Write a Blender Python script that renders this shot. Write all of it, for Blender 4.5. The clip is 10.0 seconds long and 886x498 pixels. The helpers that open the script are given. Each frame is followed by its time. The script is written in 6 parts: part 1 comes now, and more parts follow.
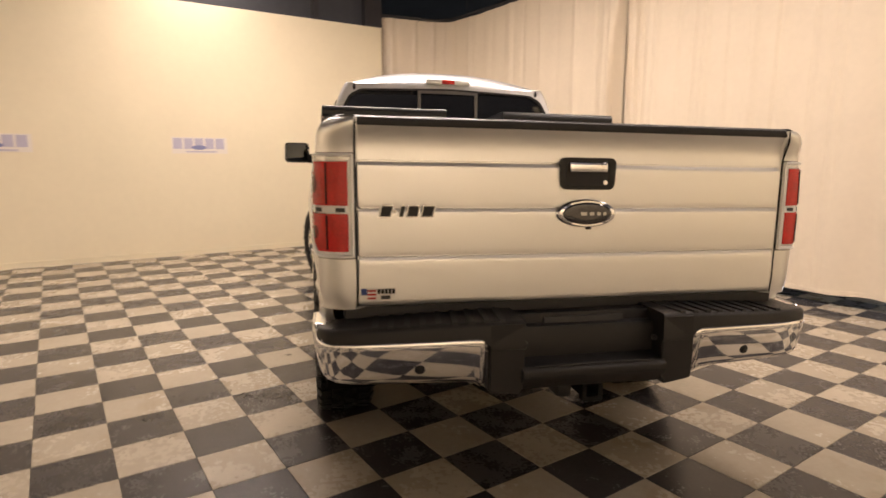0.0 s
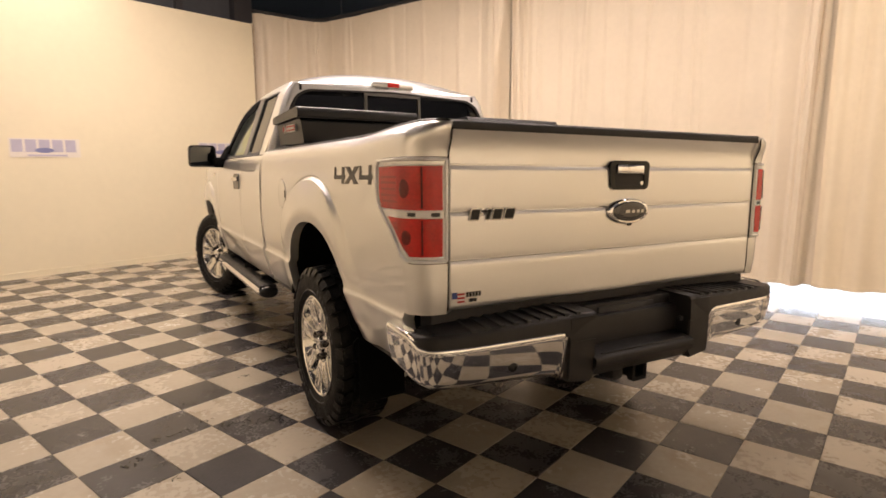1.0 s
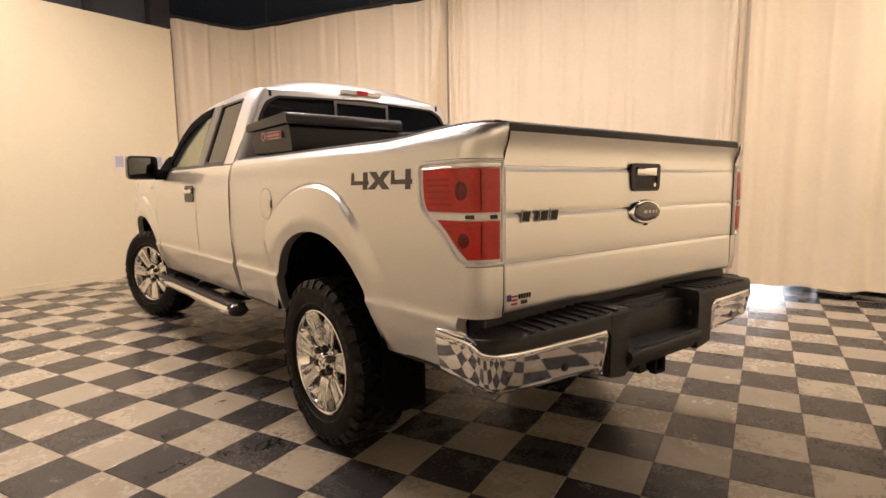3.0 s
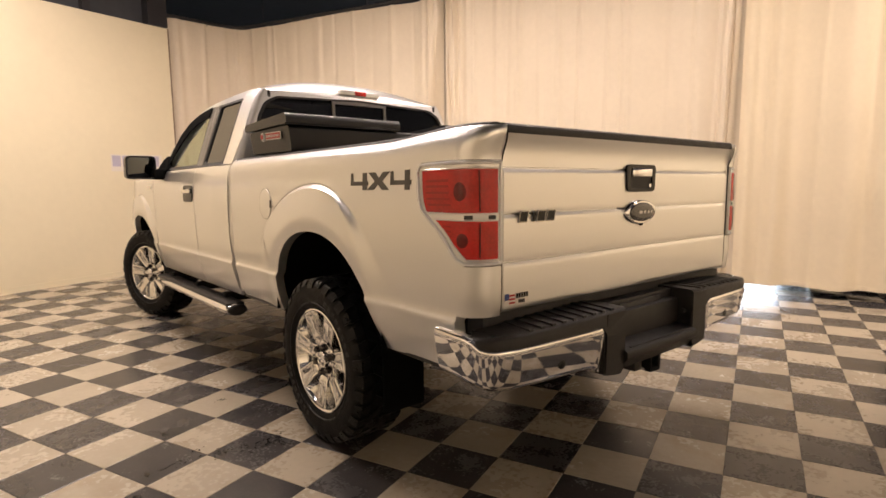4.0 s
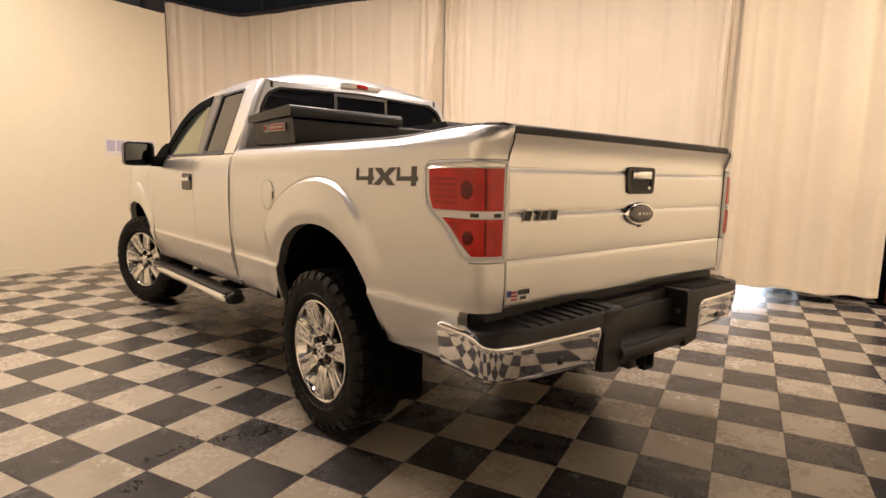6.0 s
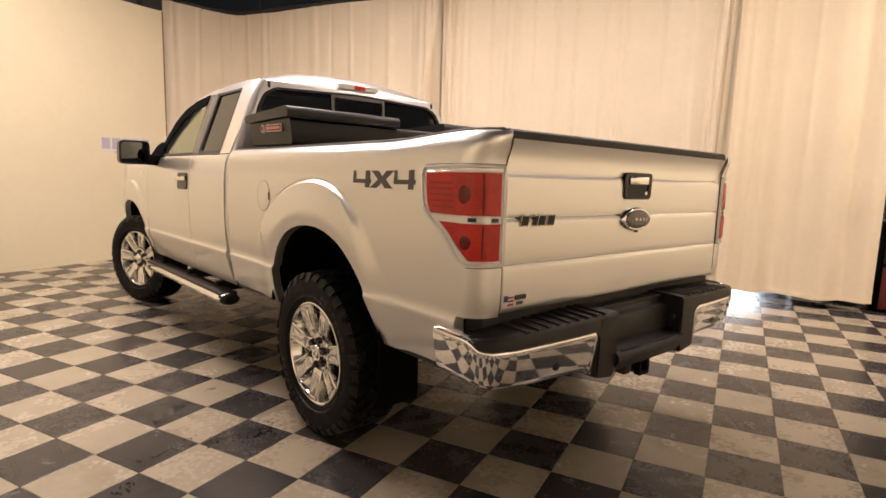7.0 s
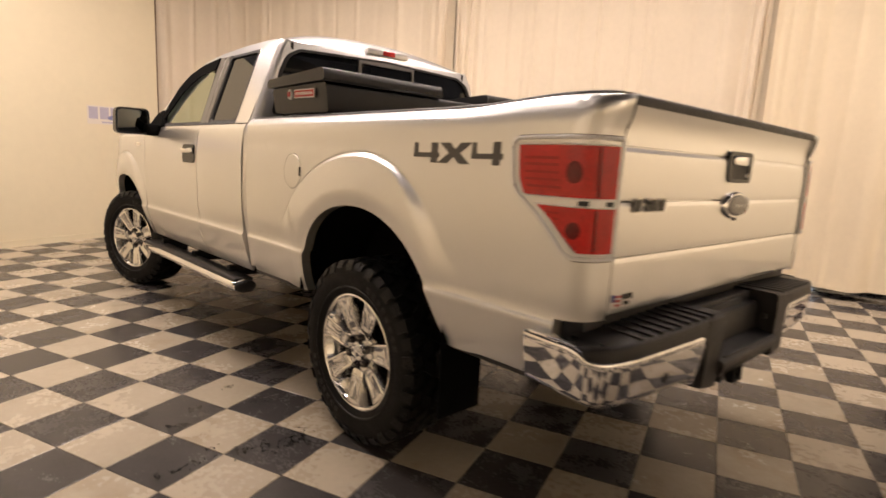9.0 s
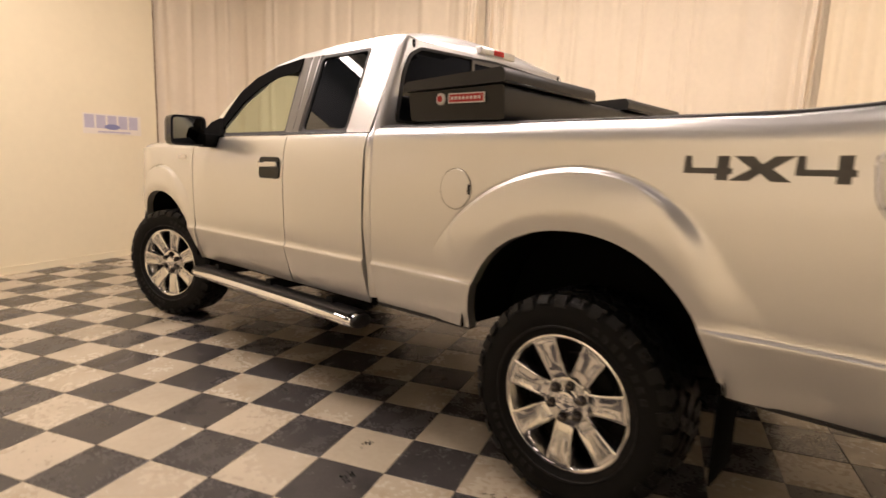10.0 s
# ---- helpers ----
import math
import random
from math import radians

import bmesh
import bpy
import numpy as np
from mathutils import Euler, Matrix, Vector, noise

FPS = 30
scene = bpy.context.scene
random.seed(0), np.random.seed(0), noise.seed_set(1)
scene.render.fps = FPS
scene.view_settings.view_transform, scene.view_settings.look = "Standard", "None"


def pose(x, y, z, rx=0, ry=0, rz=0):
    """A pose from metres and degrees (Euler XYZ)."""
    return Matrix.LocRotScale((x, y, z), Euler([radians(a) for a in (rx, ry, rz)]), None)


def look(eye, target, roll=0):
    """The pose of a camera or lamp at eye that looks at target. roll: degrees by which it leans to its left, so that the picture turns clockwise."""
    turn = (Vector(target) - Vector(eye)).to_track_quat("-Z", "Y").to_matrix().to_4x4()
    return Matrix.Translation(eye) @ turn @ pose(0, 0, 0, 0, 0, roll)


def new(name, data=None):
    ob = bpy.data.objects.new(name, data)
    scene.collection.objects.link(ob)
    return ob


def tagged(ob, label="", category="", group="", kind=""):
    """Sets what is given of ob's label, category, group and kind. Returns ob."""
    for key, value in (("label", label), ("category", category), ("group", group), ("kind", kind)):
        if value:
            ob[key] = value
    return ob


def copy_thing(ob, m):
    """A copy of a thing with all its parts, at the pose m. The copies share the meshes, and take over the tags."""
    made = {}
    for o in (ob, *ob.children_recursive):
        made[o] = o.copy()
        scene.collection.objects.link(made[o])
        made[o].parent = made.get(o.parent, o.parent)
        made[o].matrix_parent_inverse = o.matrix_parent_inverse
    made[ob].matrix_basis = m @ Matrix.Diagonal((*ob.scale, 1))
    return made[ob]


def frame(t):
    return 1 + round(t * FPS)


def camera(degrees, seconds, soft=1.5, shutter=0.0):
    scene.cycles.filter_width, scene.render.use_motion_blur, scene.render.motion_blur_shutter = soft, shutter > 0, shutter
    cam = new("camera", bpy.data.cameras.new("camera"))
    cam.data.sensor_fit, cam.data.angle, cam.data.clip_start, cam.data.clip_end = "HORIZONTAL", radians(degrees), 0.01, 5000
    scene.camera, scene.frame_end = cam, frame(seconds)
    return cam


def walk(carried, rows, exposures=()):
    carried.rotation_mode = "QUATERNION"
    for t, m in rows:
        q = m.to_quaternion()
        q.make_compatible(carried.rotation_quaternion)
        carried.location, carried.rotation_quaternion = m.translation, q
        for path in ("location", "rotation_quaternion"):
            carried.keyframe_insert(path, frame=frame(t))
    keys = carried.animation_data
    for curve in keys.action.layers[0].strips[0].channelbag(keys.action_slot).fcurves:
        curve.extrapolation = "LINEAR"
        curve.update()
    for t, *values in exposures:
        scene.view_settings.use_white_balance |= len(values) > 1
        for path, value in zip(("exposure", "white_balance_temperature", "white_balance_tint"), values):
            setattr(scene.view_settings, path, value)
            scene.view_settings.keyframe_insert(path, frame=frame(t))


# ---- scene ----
cam = camera(75.5, 10.0, soft=1.6, shutter=0.5)
PATH = [
    (0, (-1.027, -2.048, 1.406), (-0.594, -0.121, 1.095), 0.2),
    (0.5, (-1.518, -1.928, 1.415), (-0.781, -0.09, 1.13), -0.4),
    (1, (-1.902, -1.747, 1.41), (-0.924, -0.028, 1.108), -0.1),
    (1.5, (-2.127, -1.519, 1.391), (-1.008, 0.109, 1.082), -0.1),
    (2, (-2.29, -1.448, 1.379), (-1.082, 0.118, 1.084), -0.7),
    (2.5, (-2.327, -1.422, 1.37), (-1.084, 0.122, 1.109), -0.8),
    (4, (-2.359, -1.442, 1.377), (-1.092, 0.085, 1.119), -0.6),
    (4.5, (-2.43, -1.456, 1.356), (-1.164, 0.067, 1.075), 0.5),
    (5, (-2.435, -1.446, 1.374), (-1.142, 0.057, 1.113), 0.7),
    (5.5, (-2.431, -1.441, 1.385), (-1.14, 0.061, 1.113), 0.9),
    (7, (-2.429, -1.428, 1.408), (-1.125, 0.063, 1.128), 1.7),
    (7.5, (-2.43, -1.423, 1.408), (-1.117, 0.065, 1.163), 2.4),
    (8, (-2.427, -1.422, 1.41), (-1.11, 0.062, 1.156), 2.7),
    (8.5, (-2.477, -1.297, 1.394), (-1.137, 0.16, 1.114), 2.9),
    (9, (-2.454, -0.915, 1.361), (-1.111, 0.527, 1.021), 2.9),
    (9.5, (-2.691, -0.396, 1.343), (-1.336, 1.037, 1.013), 2.5),
    (10, (-2.909, 0.139, 1.355), (-1.442, 1.46, 1.036), 2.1),
]
walk(cam, [(t, look(eye, target, roll)) for t, eye, target, roll in PATH])

# ---- world and light ----
world = bpy.data.worlds.new("world")
scene.world = world
world.use_nodes = True
world.node_tree.nodes["Background"].inputs[0].default_value = (0.75, 0.85, 1.0, 1)
world.node_tree.nodes["Background"].inputs[1].default_value = 0.3
scene.view_settings.exposure = 0.0

WALL_A = radians(19.5)
WALL_0 = Vector((0.13, 7.9, 0))
ALONG = Vector((math.cos(WALL_A), math.sin(WALL_A), 0))
NORMAL = Vector((math.sin(WALL_A), -math.cos(WALL_A), 0))   # out of the painted wall, into the room
CEIL = 4.7


def tube_lamp(x, y, z, turn, tilt, watts, length=1.2, width=0.2, colour=(1.0, 0.817, 0.728)):
    data = bpy.data.lights.new("ceiling_light_glow", "AREA")
    data.shape, data.size, data.size_y, data.energy, data.color = "RECTANGLE", length, width, watts, colour
    ob = new("ceiling_light_glow", data)
    ob.matrix_world = pose(x, y, z, 0, 0, turn) @ pose(0, 0, 0, tilt)
    return ob


# (x, y, z, turn, tilt, watts, length): bay lights and fill, then unseen wall washers added behind the viewer
LAMPS = [(-2.5, 6.5, 4.25, 19.5, 0, 30, 1.2), (-1.7, 4.8, 4.28, 19.5, 0, 115, 2.4), (-0.3, 2.8, 4.28, 0, 0, 265, 2.4), (-4.4, 2.4, 4.28, 19.5, 0, 6, 2.4), (2.1, 0.9, 4.28, -66, 0, 82, 2.4), (3.5, -1.8, 4.28, -66, 0, 70, 2.4), (-3.0, 0.6, 4.28, 0, 0, 8, 2.4), (4.3, -3.0, 4.28, 90, -60, 230, 2.4),
         # added to bounce light onto the tailgate and the body side
         (-4.2, -5.0, 4.28, 0, -60, 110, 2.4), (-0.2, -5.0, 4.28, 0, -60, 320, 2.4), (3.8, -5.3, 4.28, 0, -60, 130, 2.4), (-6.2, -2.2, 4.28, -90, -48, 150, 2.4), (-6.2, 1.8, 4.28, -90, -48, 175, 2.4)]
for lx, ly, lz, turn, tilt, watts, long in LAMPS:
    tube_lamp(lx, ly, lz, turn, tilt, watts, long)


# ---- materials ----
def mat(name, colour, rough=0.5, metal=0.0, vary=0.0, scale=8.0, bump=0.0, bump_scale=60.0, coat=0.0, rough_vary=0.0, transmission=0.0, ior=1.45, island=0.0, stain=None, spec=0.5):
    """A principled material with two scales of variation in colour and roughness and a fine bump."""
    m = bpy.data.materials.new(name)
    m.use_nodes = True
    nt = m.node_tree
    b = nt.nodes["Principled BSDF"]
    b.inputs["Base Color"].default_value = (*colour, 1)
    b.inputs["Roughness"].default_value, b.inputs["Metallic"].default_value = rough, metal
    b.inputs["Coat Weight"].default_value, b.inputs["Coat Roughness"].default_value = coat, 0.02
    b.inputs["Coat IOR"].default_value = 1.7
    b.inputs["Transmission Weight"].default_value, b.inputs["IOR"].default_value = transmission, ior
    b.inputs["Specular IOR Level"].default_value = spec
    tc = nt.nodes.new("ShaderNodeTexCoord") if not stain else nt.nodes.new("ShaderNodeNewGeometry")
    where = tc.outputs["Position" if stain else "Object"]
    if vary or rough_vary:
        n1, n2 = nt.nodes.new("ShaderNodeTexNoise"), nt.nodes.new("ShaderNodeTexNoise")
        for n, s in ((n1, scale), (n2, scale * 9)):
            n.inputs["Scale"].default_value, n.inputs["Detail"].default_value = s, 6
            nt.links.new(where, n.inputs["Vector"])
        add = nt.nodes.new("ShaderNodeMath")
        add.operation = "MULTIPLY_ADD"
        add.inputs[1].default_value = 0.6
        nt.links.new(n1.outputs["Fac"], add.inputs[0])
        half = nt.nodes.new("ShaderNodeMath")
        half.operation = "MULTIPLY"
        half.inputs[1].default_value = 0.4
        nt.links.new(n2.outputs["Fac"], half.inputs[0])
        nt.links.new(half.outputs[0], add.inputs[2])
        fac = add.outputs[0]
        if island:
            info = nt.nodes.new("ShaderNodeObjectInfo")
            geo = nt.nodes.new("ShaderNodeNewGeometry")
            mx = nt.nodes.new("ShaderNodeMath")
            mx.operation = "ADD"
            nt.links.new(info.outputs["Random"], mx.inputs[0])
            nt.links.new(geo.outputs["Random Per Island"], mx.inputs[1])
            sc = nt.nodes.new("ShaderNodeMath")
            sc.operation = "MULTIPLY_ADD"
            sc.inputs[1].default_value, sc.inputs[2].default_value = island, -island
            nt.links.new(mx.outputs[0], sc.inputs[0])
            ad2 = nt.nodes.new("ShaderNodeMath")
            ad2.operation = "ADD"
            nt.links.new(fac, ad2.inputs[0])
            nt.links.new(sc.outputs[0], ad2.inputs[1])
            fac = ad2.outputs[0]
        if vary:
            ramp = nt.nodes.new("ShaderNodeValToRGB")
            ramp.color_ramp.elements[0].position, ramp.color_ramp.elements[1].position = 0.25, 0.75
            ramp.color_ramp.elements[0].color = (*[c * (1 - vary) for c in colour], 1)
            ramp.color_ramp.elements[1].color = (*[min(1, c * (1 + vary)) for c in colour], 1)
            nt.links.new(fac, ramp.inputs[0])
            out = ramp.outputs[0]
            if stain:
                n3 = nt.nodes.new("ShaderNodeTexNoise")
                n3.inputs["Scale"].default_value, n3.inputs["Detail"].default_value, n3.inputs["Roughness"].default_value = stain[3], 4, 0.55
                nt.links.new(where, n3.inputs["Vector"])
                r3 = nt.nodes.new("ShaderNodeValToRGB")
                r3.color_ramp.elements[0].position, r3.color_ramp.elements[1].position = stain[4] - 0.06, stain[4] + 0.16
                nt.links.new(n3.outputs["Fac"], r3.inputs[0])
                mix = nt.nodes.new("ShaderNodeMixRGB")
                mix.inputs[2].default_value = (*stain[:3], 1)
                sm = nt.nodes.new("ShaderNodeMath")
                sm.operation = "MULTIPLY"
                sm.inputs[1].default_value = stain[5]
                nt.links.new(r3.outputs[0], sm.inputs[0])
                nt.links.new(sm.outputs[0], mix.inputs[0])
                nt.links.new(out, mix.inputs[1])
                out = mix.outputs[0]
            nt.links.new(out, b.inputs["Base Color"])
        if rough_vary:
            mr = nt.nodes.new("ShaderNodeMapRange")
            mr.inputs["To Min"].default_value, mr.inputs["To Max"].default_value = max(0.0, rough - rough_vary), min(1, rough + rough_vary)
            mr.inputs["From Min"].default_value, mr.inputs["From Max"].default_value = 0.3, 0.7
            nt.links.new(fac, mr.inputs["Value"])
            nt.links.new(mr.outputs[0], b.inputs["Roughness"])
    if bump:
        n = nt.nodes.new("ShaderNodeTexNoise")
        n.inputs["Scale"].default_value, n.inputs["Detail"].default_value = bump_scale, 4
        nt.links.new(where, n.inputs["Vector"])
        bp = nt.nodes.new("ShaderNodeBump")
        bp.inputs["Strength"].default_value, bp.inputs["Distance"].default_value = bump, 0.01
        nt.links.new(n.outputs["Fac"], bp.inputs["Height"])
        nt.links.new(bp.outputs[0], b.inputs["Normal"])
    return m


def glow(name, colour, strength):
    m = bpy.data.materials.new(name)
    m.use_nodes = True
    b = m.node_tree.nodes["Principled BSDF"]
    b.inputs["Base Color"].default_value = (*colour, 1)
    b.inputs["Emission Color"].default_value, b.inputs["Emission Strength"].default_value = (*colour, 1), strength
    return m


M = {
    "paint": mat("silver_paint", (0.80, 0.795, 0.78), 0.36, 0.9, 0.03, 300, coat=1.0),
    "black": mat("black_plastic", (0.020, 0.019, 0.019), 0.42, 0, 0.25, 20, bump=0.15, bump_scale=500, rough_vary=0.08, spec=0.35),
    "gloss_black": mat("gloss_black", (0.010, 0.010, 0.011), 0.2, spec=0.35),
    "trim": mat("dark_trim", (0.03, 0.03, 0.031), 0.5, 0, 0.2, 30),
    "alloy": mat("polished_alloy", (0.78, 0.775, 0.76), 0.12, 1.0, rough_vary=0.03, scale=25),
    "chrome_dark": mat("dark_chrome", (0.42, 0.42, 0.43), 0.08, 1.0),
    "chrome": mat("chrome", (0.82, 0.82, 0.83), 0.045, 1.0, rough_vary=0.02, scale=15),
    "rubber": mat("tyre_rubber", (0.005, 0.005, 0.005), 0.6, 0, 0.3, 12, bump=0.25, bump_scale=160, rough_vary=0.15, spec=0.2),
    "tread": mat("tread_rubber", (0.005, 0.005, 0.005), 0.42, 0, 0.3, 14, bump=0.4, bump_scale=110, rough_vary=0.25, spec=0.3),
    "red": mat("red_lens", (0.60, 0.020, 0.017), 0.07, vary=0.30, scale=11, spec=0.5),
    "red_dark": mat("red_reflector", (0.05, 0.004, 0.005), 0.4, spec=0.3),
    "lens": mat("clear_lens", (0.74, 0.73, 0.71), 0.28, 0.6, coat=0.8),
    # near-white: highlights of the clear plastic put into its base colour
    "bezel": mat("highlight_white_bezel", (0.90, 0.90, 0.90), 0.15, 0.1, coat=1.0),
    "mirror": mat("mirror_glass", (0.30, 0.32, 0.31), 0.02, 1.0),
    "glass_tint": mat("privacy_glass", (0.005, 0.006, 0.007), 0.02),
    "glass": mat("window_glass", (0.78, 0.85, 0.75), 0.0, 0, transmission=1.0, ior=1.02),
    # near-black; also stands in for shade in the cab gap and tailgate seams
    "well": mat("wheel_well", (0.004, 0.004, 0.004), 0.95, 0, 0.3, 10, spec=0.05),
    "frame": mat("chassis_steel", (0.010, 0.010, 0.010), 0.7, 0.1, 0.3, 10, spec=0.2),
    "box": mat("toolbox_black", (0.014, 0.014, 0.0145), 0.36, 0, 0.2, 18, bump=0.08, bump_scale=700),
    "decal": mat("grey_decal", (0.10, 0.095, 0.085), 0.45, 0, 0.1, 60),
    "wall": mat("cream_paint", (0.735, 0.655, 0.472), 0.6, 0, 0.04, 1.3, bump=0.06, bump_scale=90),
    "cloth": mat("cream_curtain", (0.735, 0.645, 0.505), 0.85, 0, 0.05, 2.0, bump=0.2, bump_scale=420),
    # the same cloth with light from behind put into a yellower colour
    "cloth_backlit": mat("backlit_curtain", (0.76, 0.66, 0.485), 0.85, 0, 0.05, 2.0, bump=0.2, bump_scale=420),
    "upper": mat("dark_upper_wall", (0.05, 0.052, 0.06), 0.8, 0, 0.2, 1.0, bump=0.1),
    "ceiling": mat("dark_ceiling", (0.03, 0.03, 0.034), 0.85, 0, 0.3, 0.8, bump=0.2, bump_scale=15),
    "steel": mat("painted_beam", (0.035, 0.033, 0.036), 0.5, 0.2, 0.25, 3),
    "tile_light": mat("cream_tile", (0.395, 0.342, 0.258), 0.27, 0, 0.14, 3.5, bump=0.018, bump_scale=14, rough_vary=0.03, spec=0.4, island=0.16, stain=(0.22, 0.165, 0.095, 4.2, 0.60, 0.45)),
    "tile_dark": mat("charcoal_tile", (0.052, 0.048, 0.047), 0.27, 0, 0.26, 7.0, bump=0.025, bump_scale=20, rough_vary=0.03, spec=0.4, island=0.16, stain=(0.014, 0.013, 0.013, 3.6, 0.60, 0.65)),
    "rib": mat("red_rib", (0.40, 0.013, 0.011), 0.15, spec=0.4),
    "socket": mat("bulb_socket", (0.17, 0.008, 0.008), 0.2, vary=0.5, scale=50, spec=0.4),
    "pillar": mat("satin_pillar", (0.17, 0.16, 0.145), 0.34, 0.2, 0.08, 30),
    "post": mat("brown_end_strip", (0.20, 0.14, 0.09), 0.6, 0, 0.2, 6),
    "smudge": mat("rubber_smudge", (0.006, 0.006, 0.006), 0.18, 0, 0.3, 30),
    "grout": mat("grout", (0.09, 0.08, 0.065), 0.7, 0, 0.2, 6),
    "hall": mat("hall_wall", (0.30, 0.28, 0.26), 0.8, 0, 0.12, 0.7),
    "sign": mat("sign_panel", (0.72, 0.66, 0.58), 0.5, 0, 0.04, 6),
    "sign_ink": mat("sign_ink", (0.44, 0.41, 0.50), 0.5, 0, 0.1, 10),
    "sign_blue": mat("sign_blue", (0.19, 0.20, 0.36), 0.5),
    "white": mat("white_label", (0.75, 0.73, 0.70), 0.4),
    "ink_red": mat("label_red", (0.45, 0.03, 0.03), 0.4),
    "blue": mat("label_blue", (0.04, 0.07, 0.25), 0.4),
    "emblem": mat("emblem_blue", (0.035, 0.033, 0.036), 0.16, 0.3, coat=0.6),
    "seat": mat("seat_cloth", (0.10, 0.09, 0.08), 0.9, 0, 0.15, 20),
    "nut": mat("lug_steel", (0.10, 0.09, 0.085), 0.22, 1.0),
    "maroon": mat("maroon_paint", (0.12, 0.02, 0.015), 0.5, 0, 0.2, 5),
    "daylight": glow("daylight", (0.80, 0.88, 1.0), 14.0),
    "diffuser": glow("lamp_diffuser", (1.0, 0.80, 0.56), 5.0),
}


# ---- builders ----
def thing(name, label, category, group="", kind=""):
    ob = new(name)
    ob.empty_display_size = 0.1
    return tagged(ob, label, category, group, kind)


def part(name, bm, material, parent=None, label="", smooth=True, angle=40):
    """Links a bmesh as one mesh object under a thing or under a part."""
    bmesh.ops.remove_doubles(bm, verts=bm.verts, dist=1e-5)
    bmesh.ops.recalc_face_normals(bm, faces=bm.faces)
    me = bpy.data.meshes.new(name)
    bm.to_mesh(me)
    bm.free()
    me.materials.append(material)
    if smooth:
        me.shade_smooth()
        me.set_sharp_from_angle(angle=radians(angle))
    ob = new(name, me)
    if parent:
        ob.parent = parent
    if label:
        tagged(ob, label)
    return ob


RAKE, LEAN, PIVOT = 0.0165, 0.014, -0.55      # the body stands nose-down and leans a little to its far side


def rake(bm):
    for v in bm.verts:
        v.co.z -= RAKE * (v.co.y - 1.2)
    return leant(bm)


def leant(bm):
    for v in bm.verts:
        v.co.z -= LEAN * (v.co.x - PIVOT)
    return bm


def box(bm, x0, x1, y0, y1, z0, z1, bevel=0.0, m=None, seg=2):
    made = bmesh.ops.create_cube(bm, size=1)["verts"]
    for v in made:
        v.co = Vector((x0 + (v.co.x + 0.5) * (x1 - x0), y0 + (v.co.y + 0.5) * (y1 - y0), z0 + (v.co.z + 0.5) * (z1 - z0)))
    if bevel:
        edges = {e for v in made for e in v.link_edges}
        out = bmesh.ops.bevel(bm, geom=list(edges), offset=bevel, segments=seg, affect="EDGES", profile=0.5)
        made = list({v for f in out["faces"] for v in f.verts} | {v for v in made if v.is_valid})
    if m:
        bmesh.ops.transform(bm, matrix=m, verts=made)
    return bm


def quadbox(*args, **kw):
    return box(bmesh.new(), *args, **kw)


def grid(bm, us, vs, f, keep=None):
    """A sheet of quads over us x vs; f(u, v) gives the place; keep(u, v) leaves cells out by their middle."""
    vv = [[bm.verts.new(f(u, v)) for v in vs] for u in us]
    for i in range(len(us) - 1):
        for j in range(len(vs) - 1):
            if keep is None or keep((us[i] + us[i + 1]) / 2, (vs[j] + vs[j + 1]) / 2):
                bm.faces.new((vv[i][j], vv[i + 1][j], vv[i + 1][j + 1], vv[i][j + 1]))
    for v in [v for v in bm.verts if not v.link_faces]:
        bm.verts.remove(v)
    return bm


def thicken(bm, t):
    bmesh.ops.recalc_face_normals(bm, faces=bm.faces)
    bmesh.ops.solidify(bm, geom=list(bm.faces), thickness=t)
    return bm


def lin(a, b, n):
    return [a + (b - a) * i / n for i in range(n + 1)]


def prism(outline, f, depth, bm=None):
    """A plate of the outline (u, v): f(u, v, 0) is its face and f(u, v, depth) its back."""
    bm = bm or bmesh.new()
    a = [bm.verts.new(f(u, v, 0)) for u, v in outline]
    b = [bm.verts.new(f(u, v, depth)) for u, v in outline]
    bm.faces.new(a)
    bm.faces.new(b[::-1])
    for i in range(len(a)):
        j = (i + 1) % len(a)
        bm.faces.new((a[i], b[i], b[j], a[j]))
    return bm


def plate(outline, holes, f, depth):
    """A plate with holes through it."""
    bm = bmesh.new()
    loops = []
    for loop in [outline] + holes:
        vs = [bm.verts.new((u, v, 0)) for u, v in loop]
        loops.append([bm.edges.new((vs[i], vs[(i + 1) % len(vs)])) for i in range(len(vs))])
    bmesh.ops.triangle_fill(bm, edges=[e for l in loops for e in l], use_beauty=True, use_dissolve=False, normal=(0, 0, 1))
    back = bmesh.ops.duplicate(bm, geom=list(bm.verts) + list(bm.edges) + list(bm.faces))
    pair = back["vert_map"]
    twins = [v for v in back["geom"] if isinstance(v, bmesh.types.BMVert)]
    front = [v for v in bm.verts if v not in set(twins)]
    for l in loops:
        for e in l:
            p, q = e.verts
            bm.faces.new((p, q, pair[q], pair[p]))
    places = {v: f(v.co.x, v.co.y, 0) for v in front}
    places.update({v: f(v.co.x, v.co.y, depth) for v in twins})
    for v, p in places.items():
        v.co = p
    return bm


def lathe(bm, profile, segs, m=None):
    """Turns (radius, height) pairs round the local x axis: height runs along x."""
    rings = []
    for r, h in profile:
        rings.append([bm.verts.new((h, r * math.cos(2 * math.pi * k / segs), r * math.sin(2 * math.pi * k / segs))) for k in range(segs)])
    for a, b in zip(rings, rings[1:]):
        for k in range(segs):
            bm.faces.new((a[k], a[(k + 1) % segs], b[(k + 1) % segs], b[k]))
    if m:
        bmesh.ops.transform(bm, matrix=m, verts=[v for r in rings for v in r])
    return rings


